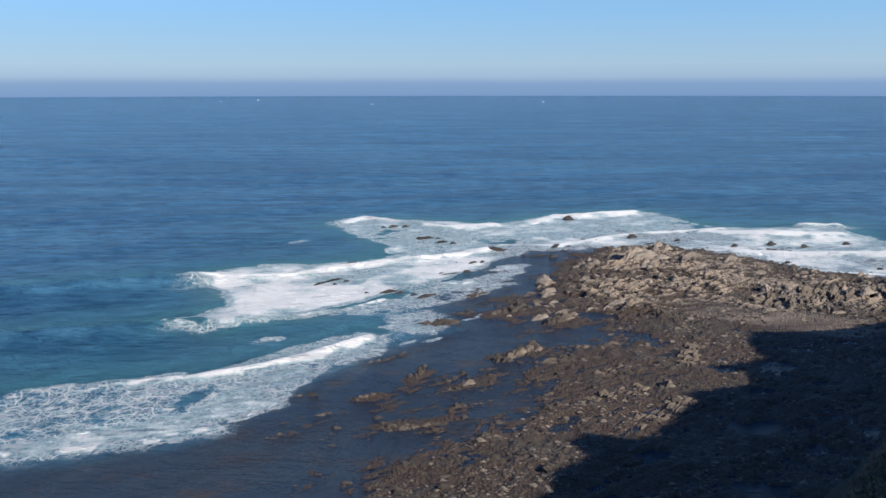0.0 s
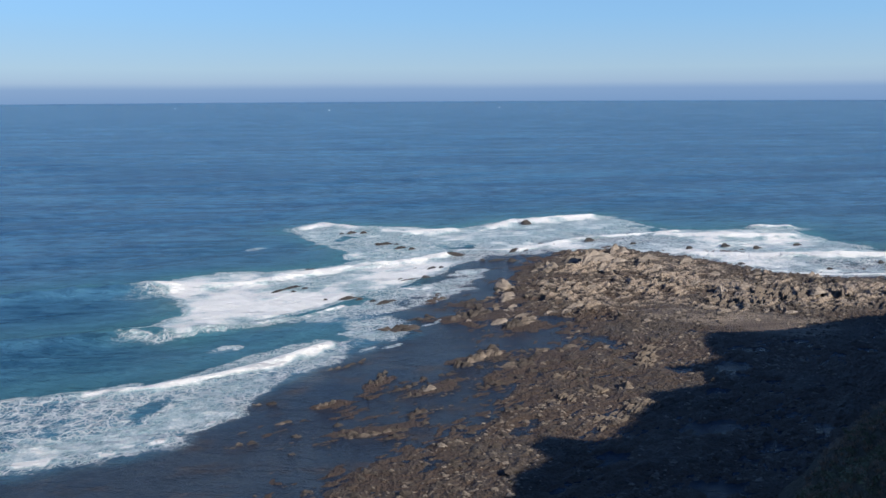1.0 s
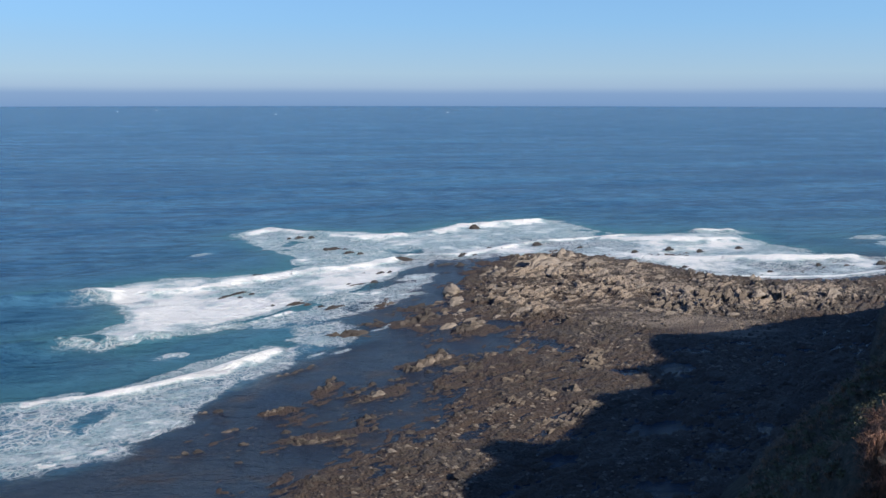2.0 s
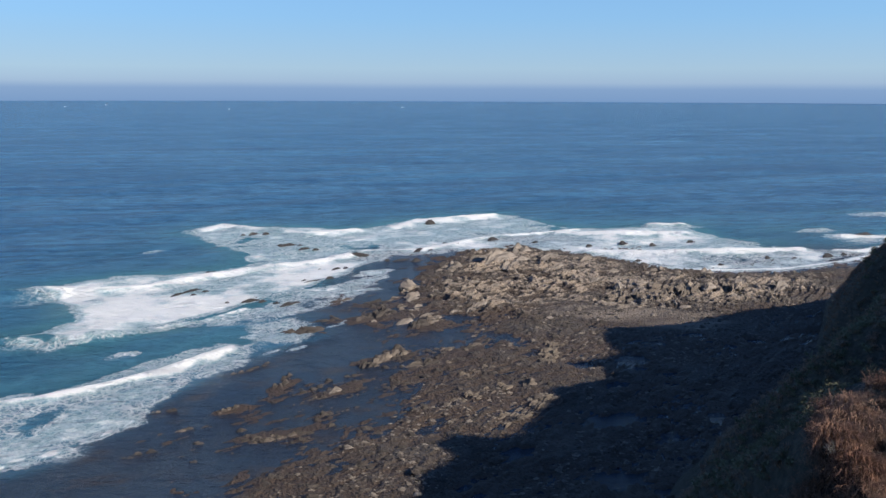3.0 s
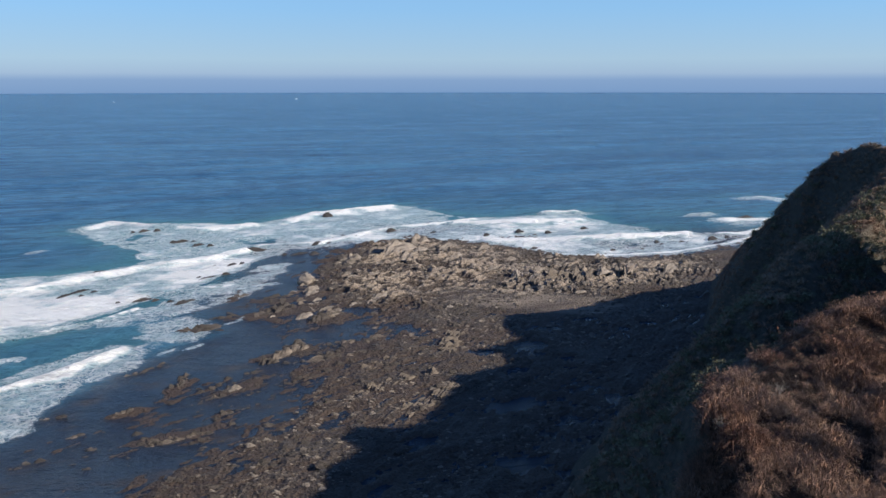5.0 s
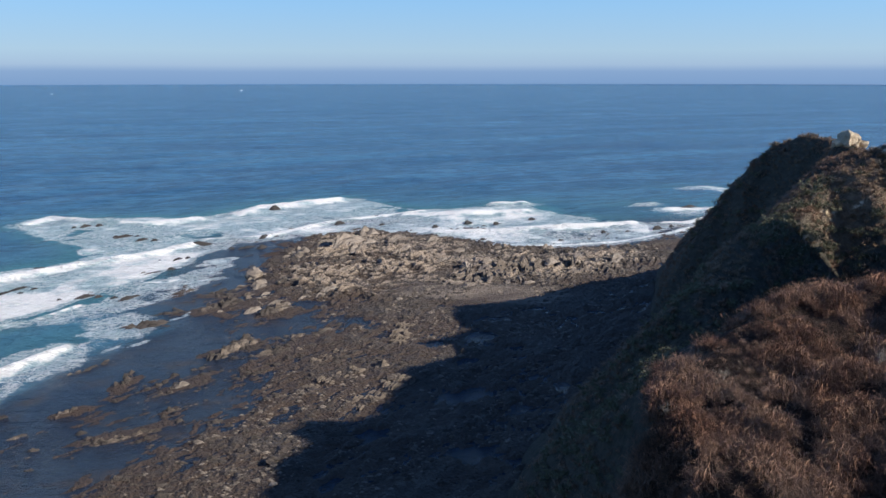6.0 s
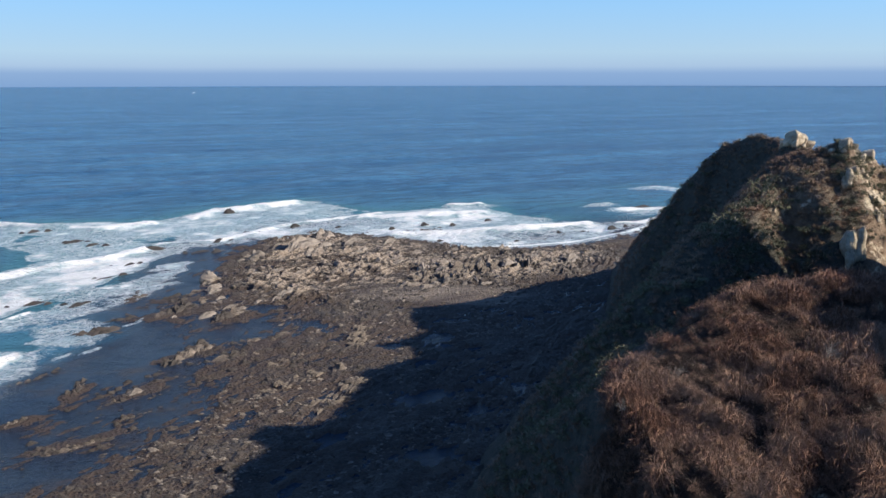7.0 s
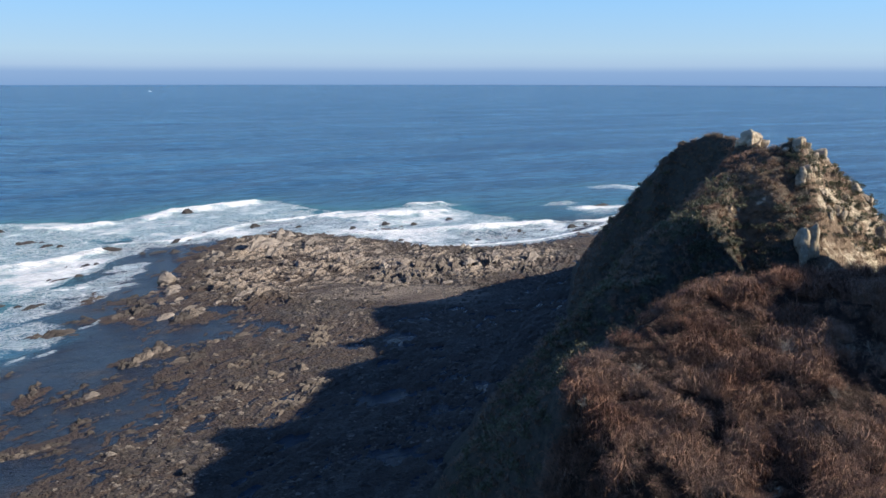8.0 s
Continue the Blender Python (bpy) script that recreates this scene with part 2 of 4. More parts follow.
def ridge(X, Y, spine, left, right, round_off=4.0, cap=1.0):
    """Height of a ridge: a spine of (x, y, z), falling by the slopes (gentle, width, steep) to its left and right."""
    best = np.full(X.shape, -1e3)
    for (x0, y0, z0), (x1, y1, z1) in zip(spine, spine[1:]):
        dx, dy = x1 - x0, y1 - y0
        u = np.clip(((X - x0) * dx + (Y - y0) * dy) / (dx * dx + dy * dy), 0, 1)
        ex, ey = X - x0 - u * dx, Y - y0 - u * dy
        d = np.sqrt(ex * ex + ey * ey + round_off ** 2) - round_off
        side = (dx * ey - dy * ex) / np.maximum(np.hypot(dx, dy) * np.hypot(ex, ey), 1e-6)
        m = 0.5 + 0.5 * np.clip(side * 1.5, -1, 1)
        drop = 0
        for w, (gentle, width, steep) in ((m, left), (1 - m, right)):
            drop = drop + w * (gentle * np.minimum(d, width) + steep * np.maximum(d - width, 0))
        behind = np.clip(-((X - x0) * dx + (Y - y0) * dy) / np.maximum(np.hypot(dx, dy) * np.hypot(X - x0, Y - y0), 1e-6), 0, 1)
        drop = drop * (1 + (cap - 1) * behind)
        best = np.maximum(best, z0 + u * (z1 - z0) - drop)
    return best


def land_height(X, Y):
    """The headland, the bracken spur and the hill behind the camera, without their small relief."""
    head = ridge(X, Y, [(117, 178, -3), (114.6, 169.4, 2.4), (112.1, 159.2, 9.1), (109, 147, 17.5), (105.8, 134.3, 26.6), (107.6, 130.8, 31.0), (110, 130.4, 33.3), (111.3, 124.1, 33.6), (109.6, 115.3, 33.9), (104.6, 107.8, 36.0), (101.6, 99.9, 34.4)], (2.0, 12, 1.5), (1.8, 14, 1.3), 1.5, 1.75)
    front = ridge(X, Y, [(101.6, 99.9, 33.8), (97.1, 92, 36.2), (95.5, 88.7, 34.0), (94, 86.2, 30.2), (92.9, 84.2, 25.8), (88, 79.2, 19.6), (78.7, 72.5, 12)], (1.7, 8, 1.5), (0.55, 8, 1.4), 1.2)
    buttress = ridge(X, Y, [(97.1, 92, 36.2), (105.6, 91.2, 30.9), (114.8, 89.6, 22.6), (124, 88, 17)], (1.4, 12, 1.4), (1.35, 30, 1.3), 1.5)
    head = smax(head, smax(front, buttress, 1.5), 1.5)
    knee = ridge(X, Y, [(96, 95.5, 33.2), (90.5, 95.5, 31.4), (85.8, 93, 31.0), (77.4, 87.7, 29.6), (68.5, 83.4, 26.6), (58.2, 77.4, 22.9), (51.3, 72, 15.4)], (0.35, 1.2, 2.2), (1.3, 10, 1.1), 1.5)
    spur = ridge(X, Y, [(36.2, 52.6, 21.4), (47.5, 56.4, 24.9), (56.3, 56.8, 26.4), (68.6, 55, 27.0), (88, 45.8, 27.4)], (0.9, 10, 1.0), (0.32, 45, 0.6), 2.5, 2.2)
    stand = ridge(X, Y, [(-50, -70, 58), (-14, -20, 48), (0.0, -3.0, 43.5)], (1.0, 30, 1.0), (0.9, 30, 0.8), 3.0)
    hill = ridge(X, Y, [(130, -60, 60), (150, -20, 62), (165, 10, 66), (175, 30, 60)], (1.3, 30, 1.3), (0.8, 40, 1.0), 3.0)
    # ridge out of view to the right, shaped to cast the band of shadow
    unseen_bluff = ridge(X, Y, [(89.8, 20.8, 44), (92.4, 26.2, 49), (94.6, 30.7, 51.3), (98.1, 37.9, 51.5), (100.6, 43, 55.8), (102.2, 46.4, 56.1), (104.5, 51, 56.9), (108.5, 58.4, 56.6), (110.6, 62.7, 57.0)], (2.4, 30, 1.3), (2.4, 30, 1.3), 0.6)
    spur = spur - 1.6 * np.maximum(34.9 + 0.06 * np.clip(Y - 40, -25, 16) - X, 0)
    # its far end is cut back to leave the crag in the sun
    unseen_bluff = unseen_bluff - 2.4 * np.maximum(Y - 64.0, 0)
    spur = np.maximum(spur, unseen_bluff)
    z = smax(smax(head, knee, 4.5), spur, 3.0)
    return smax(smax(z, stand, 3.0), hill, 2.0)


REEF_EDGE = [(-40, 50), (-8, 90), (1, 103), (12, 118), (15, 128), (22, 135), (34, 151), (30, 160), (23, 166), (21, 182), (28, 203), (34, 214), (40, 235),
             (62, 248), (79, 231), (89, 212), (100, 201), (118, 197), (136, 202), (150, 214), (190, 214), (190, 50)]
TAN_ZONE = [(29, 204), (37, 226), (46, 244), (62, 249), (78, 229), (103, 202), (132, 200), (120, 176), (87, 164), (60, 162), (46, 164), (35, 170), (27, 186)]


def beds(X, Y, apart=2.6, seed=3):
    """The saw-toothed edges of tilted beds of rock, 0 to 1: broad backs to the south-east, steep drops to the north-west."""
    c, s = math.cos(radians(STRIKE)), math.sin(radians(STRIKE))
    across = -X * s + Y * c + 3.5 * rough(X, Y, 22, 5, 3) + 0.7 * rough(X, Y, 3.5, seed + 40, 2)
    lengthwise = X * c + Y * s
    a = across / apart + 1.5 * grain(lengthwise / (2.3 * apart), across / (1.5 * apart), seed)
    saw = a - np.floor(a)
    tooth = np.where(saw < 0.75, saw / 0.75, (1 - saw) / 0.25)
    return tooth * (0.1 + 0.9 * grain(lengthwise / (0.8 * apart), np.floor(a) * 3.7, seed + 6))


# a bank of tan gravel behind the tan rocks
BANK = [(44, 172), (52, 164), (62, 158), (74, 150), (86, 157), (84, 165), (68, 171), (56, 177)]
SHOAL = [(-34, 122), (-18, 148), (-8, 172), (10, 202), (30, 165), (24, 132), (4, 100), (-18, 90)]
POOLS = [(69, 178, 3.0), (76, 171, 2.5), (40, 206, 4.5), (72, 150, 1.6), (55, 137, 1.8), (41, 110.3, 1.7), (26, 102, 2.2), (48, 125, 1.5), (46, 135, 1.4), (55, 135, 1.3), (73, 145, 1.2), (76, 142, 1.0), (82, 144, 1.2), (31, 169, 3.0), (62, 146, 1.4), (58, 128, 1.6)]

# low weedy swells of the shelf that the water just bares: two ends and a width
BARS = [(-13.3, 137, -6, 143, 2.2), (-18.6, 130.4, -14.8, 132, 1.6), (-23.6, 122.5, -19.3, 123.6, 1.7), (-12.9, 122, -9.7, 124, 1.3), (-5.2, 131, -1.8, 135, 1.8), (-4.5, 163.6, 3.1, 161.6, 2.0),
        (7.4, 141.5, 16.8, 146, 2.6), (11.6, 182, 22, 181, 2.8), (10.1, 171, 19.4, 172.6, 3.0), (-8.9, 110.7, 1.1, 114, 1.6), (18.6, 139.7, 30.2, 148.2, 2.0), (2.5, 127, 5.5, 129, 1.4)]


def reef_height(X, Y):
    d = inside(X, Y, REEF_EDGE)
    dry = step(-6, 8, inside(X, Y, TAN_ZONE))
    z = -0.30 + 0.55 * step(-17, 12, d) - 1.0 * step(14, 44, -d) + 0.38 * dry
    c, s = math.cos(radians(STRIKE)), math.sin(radians(STRIKE))
    u, v = (X * c + Y * s) * 0.62, -X * s + Y * c
    z = z + 0.12 * step(-4, 8, inside(X, Y, SHOAL)) - 0.15 * step(-4, -20, X) * step(142, 122, Y)
    bare = 1 - 0.85 * step(-3, 3, inside(X, Y, BANK))
    z = z + bare * (0.85 * rough(u, v, 6, 2, 4, 0.65) + 1.8 * rough(u * 1.3, v, 2.6, 4, 4, 0.75) * (0.40 + 0.25 * dry))
    clump = step(-0.12, 0.16, rough(X, Y, 12, 81, 3))
    z = z + bare * (0.30 + dry * (0.30 + 0.7 * clump)) * (beds(X, Y) - 0.30) * (0.4 + 1.2 * grain(X / 7, Y / 7, 12))
    z = z + bare * (0.26 + dry * (0.25 + 0.5 * clump)) * (beds(X, Y, 1.15, 23) - 0.35)
    z = z * (1 - 0.1 * step(-2, -9, d)) - 0.05 * step(-1, -7, d)
    for x0, y0, x1, y1, wide in BARS:
        u0 = np.clip(((X - x0) * (x1 - x0) + (Y - y0) * (y1 - y0)) / ((x1 - x0) ** 2 + (y1 - y0) ** 2), 0, 1)
        off = np.hypot(X - x0 - u0 * (x1 - x0), Y - y0 - u0 * (y1 - y0))
        z = z + np.clip(-0.05 - z + 0.15, 0, 0.6) * np.exp(-(off / wide) ** 2)
    ragged = 0.7 + 0.9 * grain(u / 1.6, v / 1.1, 31)
    for x, y, wide in POOLS:
        z = z - 0.62 * np.exp(-(((X - x) * 0.7) ** 2 + (Y - y) ** 2) / wide ** 2 * ragged ** 2)
    return z


def sheet(name, X, Y, Z, material, keep=None, **fields):
    """A grid of points as one smooth mesh, with numbers kept at its points."""
    nx, ny = X.shape
    i = np.arange(nx * ny).reshape(nx, ny)
    quads = np.stack([i[:-1, :-1], i[1:, :-1], i[1:, 1:], i[:-1, 1:]], -1).reshape(-1, 4)
    if keep is not None:
        quads = quads[(keep[:-1, :-1] | keep[1:, :-1] | keep[1:, 1:] | keep[:-1, 1:]).ravel()]
    me = bpy.data.meshes.new(name)
    me.vertices.add(nx * ny)
    me.vertices.foreach_set("co", np.stack([X, Y, Z], -1).astype(np.float32).ravel())
    me.loops.add(quads.size)
    me.loops.foreach_set("vertex_index", quads.ravel().astype(np.int32))
    me.polygons.add(len(quads))
    me.polygons.foreach_set("loop_start", np.arange(0, quads.size, 4, dtype=np.int32))
    me.update(calc_edges=True)
    me.polygons.foreach_set("use_smooth", np.ones(len(quads), bool))
    for key, value in fields.items():
        me.attributes.new(key, "FLOAT", "POINT").data.foreach_set("value", value.astype(np.float32).ravel())
    me.materials.append(material)
    return new(name, me)


# ---- the sea, with its breakers ----
CRESTS = []


def crest(line, high, thick, strong=1.0):
    CRESTS.append((line, high, thick, strong))


crest([(-55, 204), (-47, 204), (-37, 206), (-27, 215), (-12, 225), (2, 231), (12, 240)], 1.1, 2.2)
crest([(-52, 159), (-45, 159), (-39, 162), (-32, 167), (-22, 174)], 0.5, 0.7, 0.5)
crest([(-47, 127), (-39, 129.5), (-32, 133), (-23, 141), (-13.6, 152.5)], 0.8, 1.5)
crest([(-64, 99.5), (-50, 103.3), (-40, 106), (-31, 111.7)], 0.25, 0.7, 0.9)
crest([(-29, 114), (-24, 120.5)], 0.1, 0.4, 0.7)
crest([(-20, 175), (-13, 183)], 0.25, 0.6, 0.8)
crest([(-5, 196), (5, 199), (15, 204)], 0.2, 0.7, 0.8)
crest([(-150, 178), (-110, 186), (-85, 194), (-66, 200), (-55, 203)], 1.7, 3.6, 0.0)
crest([(-130, 136), (-100, 146), (-75, 153), (-52, 160), (-38, 163)], 1.4, 3.4, 0.0)
crest([(-110, 106), (-85, 114), (-68, 120), (-50, 126)], 1.1, 3.0, 0.0)
crest([(-33, 290), (-27, 300), (-14, 290), (1, 279), (17, 285)], 0.9, 2.6, 0.8)
crest([(31, 291), (40, 303), (49, 306), (69, 313)], 1.1, 2.8)
crest([(17, 247), (33, 247), (44, 255), (53, 264), (73, 272), (90, 277)], 0.7, 1.8, 0.9)
crest([(81, 269), (94, 266), (102, 264), (123, 266)], 1.0, 2.2)
crest([(117, 281), (129, 280)], 1.0, 1.5)
crest([(81, 236), (98, 232), (116, 230), (127, 230), (143, 231)], 1.0, 2.2)
crest([(152, 227), (160, 226), (169, 230)], 0.9, 1.8)
crest([(92, 214), (100, 209), (110, 207), (125, 207), (146, 214), (159, 221)], 0.15, 1.0, 0.9)
crest([(165, 264), (172, 264)], 0.7, 1.2, 0.8)
crest([(210, 300), (217, 298), (222, 288)], 0.8, 1.6, 0.8)
crest([(170, 251), (179, 250), (188, 251)], 0.5, 2.2, 0.9)
crest([(-18.1, 172), (-15, 173.5), (-11.3, 176.7)], 0.15, 0.6, 0.8)
crest([(-7.4, 149.2), (-5.2, 151.4), (-3.4, 150.9), (-1, 153)], 0.08, 0.25, 0.55)
crest([(3.9, 165.5), (6.4, 167.4), (7.9, 171.2)], 0.08, 0.25, 0.6)
crest([(0, 192.3), (8, 195), (15.4, 198.8)], 0.15, 0.6, 0.9)
# torn scraps of foam and small whitecaps
for x0, y0, x1, y1 in ((-45, 255, -42, 258), (-33, 153, -30, 154), (-30, 170, -26, 173), 
                       (-47, 131, -42, 133), (-8, 173, -1, 182), (-3, 196, 11, 204), (9, 198, 12, 205)):
    crest([(x0, y0), ((x0 + x1) / 2, (y0 + y1) / 2 + 0.4), (x1, y1)], 0.15, 0.7, 0.42)

APRONS = [
    ([(-58, 206), (-56, 214), (-46, 221), (-32, 220), (-16, 230), (3, 247), (14, 240), (12, 214), (-2, 199), (-14, 186), (-27, 173), (-37, 165), (-41, 159), (-54, 163), (-46, 178), (-50, 190)], 0.58),
    ([(-34, 285), (-21, 298), (2, 294), (17, 287), (40, 304), (70, 317), (90, 283), (102, 279), (128, 276), (136, 240), (160, 224), (125, 207), (95, 211), (76, 236), (45, 243), (24, 236), (12, 226), (0, 240), (-14, 238), (-18, 252), (-30, 272)], 0.42),
    ([(-22, 136), (-13, 153), (-8, 152), (-13, 141), (-20, 130), (-24, 120.5), (-31, 112), (-40, 106), (-52, 102), (-64, 99), (-60, 106), (-42, 114), (-34, 128)], 0.42),
    ([(-70, 104), (-50, 108), (-38, 114), (-32, 131), (-46, 131), (-64, 124)], 0.15),
    ([(-44, 129), (-28, 146), (-16, 158), (-6, 156), (-15, 148), (-27, 135)], 0.24),
    ([(-12, 170), (-2, 176), (3, 166), (0, 152), (-10, 158)], 0.34),
    ([(-14, 160), (-6, 167), (0, 164), (-4, 158)], 0.36),
    ([(8, 210), (14, 219), (24, 221), (20, 211)], 0.40),
    ([(-24, 168), (-14, 182), (2, 200), (14, 212), (24, 222), (22, 210), (14, 198), (8, 186), (-8, 170)], 0.34),
]

# still, shallow water over the flat shelf, behind the last line of foam
SHELF = [(-90, 88), (-60, 97), (-48, 100), (-37, 104), (-30, 108), (-26, 116), (-20, 128), (-13, 140), (-4, 150), (4, 160), (10, 178), (40, 160), (40, 50), (-90, 50)]


def build_sea():
    az = np.radians(np.concatenate([np.arange(-40, 64, 0.25), np.linspace(64, 319, 64)]))
    r = np.concatenate([[1.0, 40.0], np.arange(80, 330, 0.85), 330 * 1.0125 ** np.arange(0, 217)])
    r[-1] = 4880.0
    R, A = np.meshgrid(r, az, indexing="ij")
    X, Y = R * np.sin(A), R * np.cos(A)
    d = inside(X, Y, REEF_EDGE)
    calm = 1 - 0.93 * step(-32, -6, d)
    far = 1 - step(900, 2500, R)
    swell = 0
    for length, turn, high, seed in ((46, -58, 0.55, 0.3), (33, -66, 0.35, 1.7), (19, -50, 0.18, 4.0), (11, -72, 0.10, 2.2), (6.5, -40, 0.06, 5.1)):
        k, c, s = 2 * math.pi / length, math.cos(radians(turn)), math.sin(radians(turn))
        bend = 5.0 * rough(X, Y, length * 2.5, int(length), 2)
        swell = swell + high * np.sin(k * (X * c + Y * s) + bend + seed) * (0.4 + 1.2 * grain(X / length / 3, Y / length / 3, int(seed * 10)))
    Z = swell * calm * far * 0.5
    foam, lift = np.zeros(X.shape), np.zeros(X.shape)
    near = (R > 80) & (R < 420)
    x, y = X[near], Y[near]
    wob = 1.6 * rough(x, y, 9, 31, 3)
    f, up, back = np.zeros(x.shape), np.zeros(x.shape), np.zeros(x.shape)
    for corners, dense in APRONS:
        edge = inside(x, y, corners) + 10 * rough(x, y, 12, 40, 4, 0.7)
        torn = 0.95 + 2.4 * rough(x, y, 17, 43, 3) + 1.0 * rough(x, y, 5, 47, 3)
        f = np.maximum(f, dense * torn * step(-1.5, 3.0, edge))
    for line, high, thick, strong in CRESTS:
        dist, side = along(x, y, line)
        shore = np.maximum(-side, 0)
        w = thick * (0.35 + 1.6 * grain(x / 9, y / 9, 8) * (0.5 + grain(x / 2.6, y / 2.6, 28)))
        broken = 0.7 + 0.3 * step(0.22, 0.42, grain(x / 11, y / 11, 18))
        if thick < 1.0:
            broken = broken * (0.15 + 1.0 * step(0.35, 0.65, grain(x / 1.9, y / 1.1, 58)))
        core = broken * np.exp(-(np.maximum(dist + wob * 0.9 * np.where(side < 0, 1, 0.4), 0) / w) ** 2)
        trail = (0.30 + 0.3 * grain(x / 5, y / 5, 48)) * np.exp(-np.maximum(dist, 0) / (thick * 2.2)) * (side < 0)
        f = np.maximum(f, np.maximum(strong * core, trail * strong))
        up = np.maximum(up, high * np.exp(-(dist / (thick * np.where(side > 0, 1.5, 0.8))) ** 2))
        back = np.maximum(back, np.exp(-(dist / 16.0) ** 2) * (side > 0) * min(high, 1.0))
    foam[near], lift[near] = f, up
    teal = np.zeros(X.shape)
    teal[near] = np.clip(step(-12, 6, np.maximum(inside(x, y, APRONS[0][0]), inside(x, y, APRONS[1][0]))) * 0.85 + 0.6 * back, 0, 1)
    teal = np.clip(teal + 0.42 * step(-150, -20, d) * far, 0, 1)
    shallow = step(-34, -14, d + 8 * rough(X, Y, 18, 6, 3))
    shallow = np.maximum(shallow, step(-5, 3, inside(X, Y, SHELF) + 4 * rough(X, Y, 9, 16, 3)))
    Z = Z + lift * (0.8 + 0.5 * grain(X / 2.5, Y / 2.5, 77))
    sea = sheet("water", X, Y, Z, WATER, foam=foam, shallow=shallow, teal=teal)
    return tagged(sea, "deep blue sea with white breakers over a reef", "sea", kind="structure")


build_sea()


# ---- reef and land ----
def build_reef():
    X, Y = np.meshgrid(np.concatenate([np.arange(-75, 0, 0.55), np.arange(0, 125, 0.27), np.arange(125, 166, 0.8)]), np.concatenate([np.arange(60, 95, 0.6), np.arange(95, 255, 0.27), np.arange(255, 264, 1.5)]), indexing="ij")
    Z = reef_height(X, Y)
    dry = np.maximum(step(-6, 10, inside(X, Y, TAN_ZONE)) * step(0.25, 1.05, Z), 0.5 * step(-2, 3, inside(X, Y, BANK)))
    reef = sheet("reef_ground", X, Y, Z, REEF, Z > -0.7, dry=dry)
    return tagged(reef, "dark weedy rock reef with tide pools and gravel", "reef", kind="structure")


def crag_zone(X, Y):
    """Where bare limestone breaks through: the side of the headland beyond its ridge."""
    return step(70, 76, Y) * step(-1.5, 2.0, X - (92.6 + 0.62 * (Y - 84))) * step(104, 97, Y)


def land_surface(X, Y):
    z = land_height(X, Y)
    rugged = 1.0 - 2.0 * np.abs(rough(X, Y, 7, 55, 3))
    z = z + 3.0 * (rugged - 0.75) * crag_zone(X, Y)
    z = z + 2.4 * rough(X, Y, 6.5, 59, 3) * step(2, 9, z) * np.maximum(step(58, 66, Y), step(36, 31, X))
    z = z + 2.8 * rough(X, Y, 5.0, 57, 2) * step(63.5, 58, Y) * step(9, 22, X)
    return z + (2.2 + 1.8 * step(53, 66, Y)) * rough(X, Y, 11, 51, 4) * step(0, 8, z) + 0.9 * rough(X, Y, 2.6, 52, 3) * step(-1, 4, z)


def build_land():
    X, Y = np.meshgrid(np.concatenate([np.arange(-110, 0, 2.0), np.arange(0, 145, 0.6), np.arange(145, 300, 3.0)]),
                       np.concatenate([np.arange(-130, 20, 3.0), np.arange(20, 150, 0.6), np.arange(150, 180, 0.9), np.arange(180, 215, 2.0)]), indexing="ij")
    Z = land_surface(X, Y)
    crag = 0.52 * crag_zone(X, Y)
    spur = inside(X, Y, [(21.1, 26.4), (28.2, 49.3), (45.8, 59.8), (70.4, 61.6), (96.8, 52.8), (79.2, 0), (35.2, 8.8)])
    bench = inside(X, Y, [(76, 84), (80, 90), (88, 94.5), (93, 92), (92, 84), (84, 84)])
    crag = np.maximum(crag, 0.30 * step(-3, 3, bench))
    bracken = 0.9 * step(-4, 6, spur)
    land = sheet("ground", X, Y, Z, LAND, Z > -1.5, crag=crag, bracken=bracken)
    return tagged(land, "steep headland and spur covered in scrub and bracken", "cliff", kind="structure")


build_reef()
build_land()


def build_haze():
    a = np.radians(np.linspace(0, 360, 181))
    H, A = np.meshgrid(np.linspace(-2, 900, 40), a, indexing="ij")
    bank = sheet("backdrop", 4920 * np.sin(A), 4920 * np.cos(A), H, HAZE_GLOW)
    return tagged(bank, "glowing backdrop painted as pale blue haze and low sky", "haze", kind="structure")


build_haze()


# ---- small builders ----
rng = np.random.default_rng(7)


def part(name, mesh, material, parent=None, label=""):
    """Links a mesh as one object, under a thing where one is given."""
    if not mesh.materials:
        mesh.materials.append(material)
    ob = new(name, mesh)
    if parent is not None:
        ob.parent = parent
    return tagged(ob, label)


def tri_mesh(name, verts, tris, material):
    me = bpy.data.meshes.new(name)
    me.vertices.add(len(verts))
    me.vertices.foreach_set("co", np.asarray(verts, np.float32).ravel())
    me.loops.add(tris.size)
    me.loops.foreach_set("vertex_index", tris.ravel().astype(np.int32))
    me.polygons.add(len(tris))
    me.polygons.foreach_set("loop_start", np.arange(0, tris.size, 3, dtype=np.int32))
    me.update(calc_edges=True)
    me.materials.append(material)
    return me


def join(pieces):
    """Joins (verts, tris) pairs into one."""
    verts, tris, base = [], [], 0
    for v, t in pieces:
        verts.append(v)
        tris.append(t + base)
        base += len(v)
    return np.concatenate(verts), np.concatenate(tris)


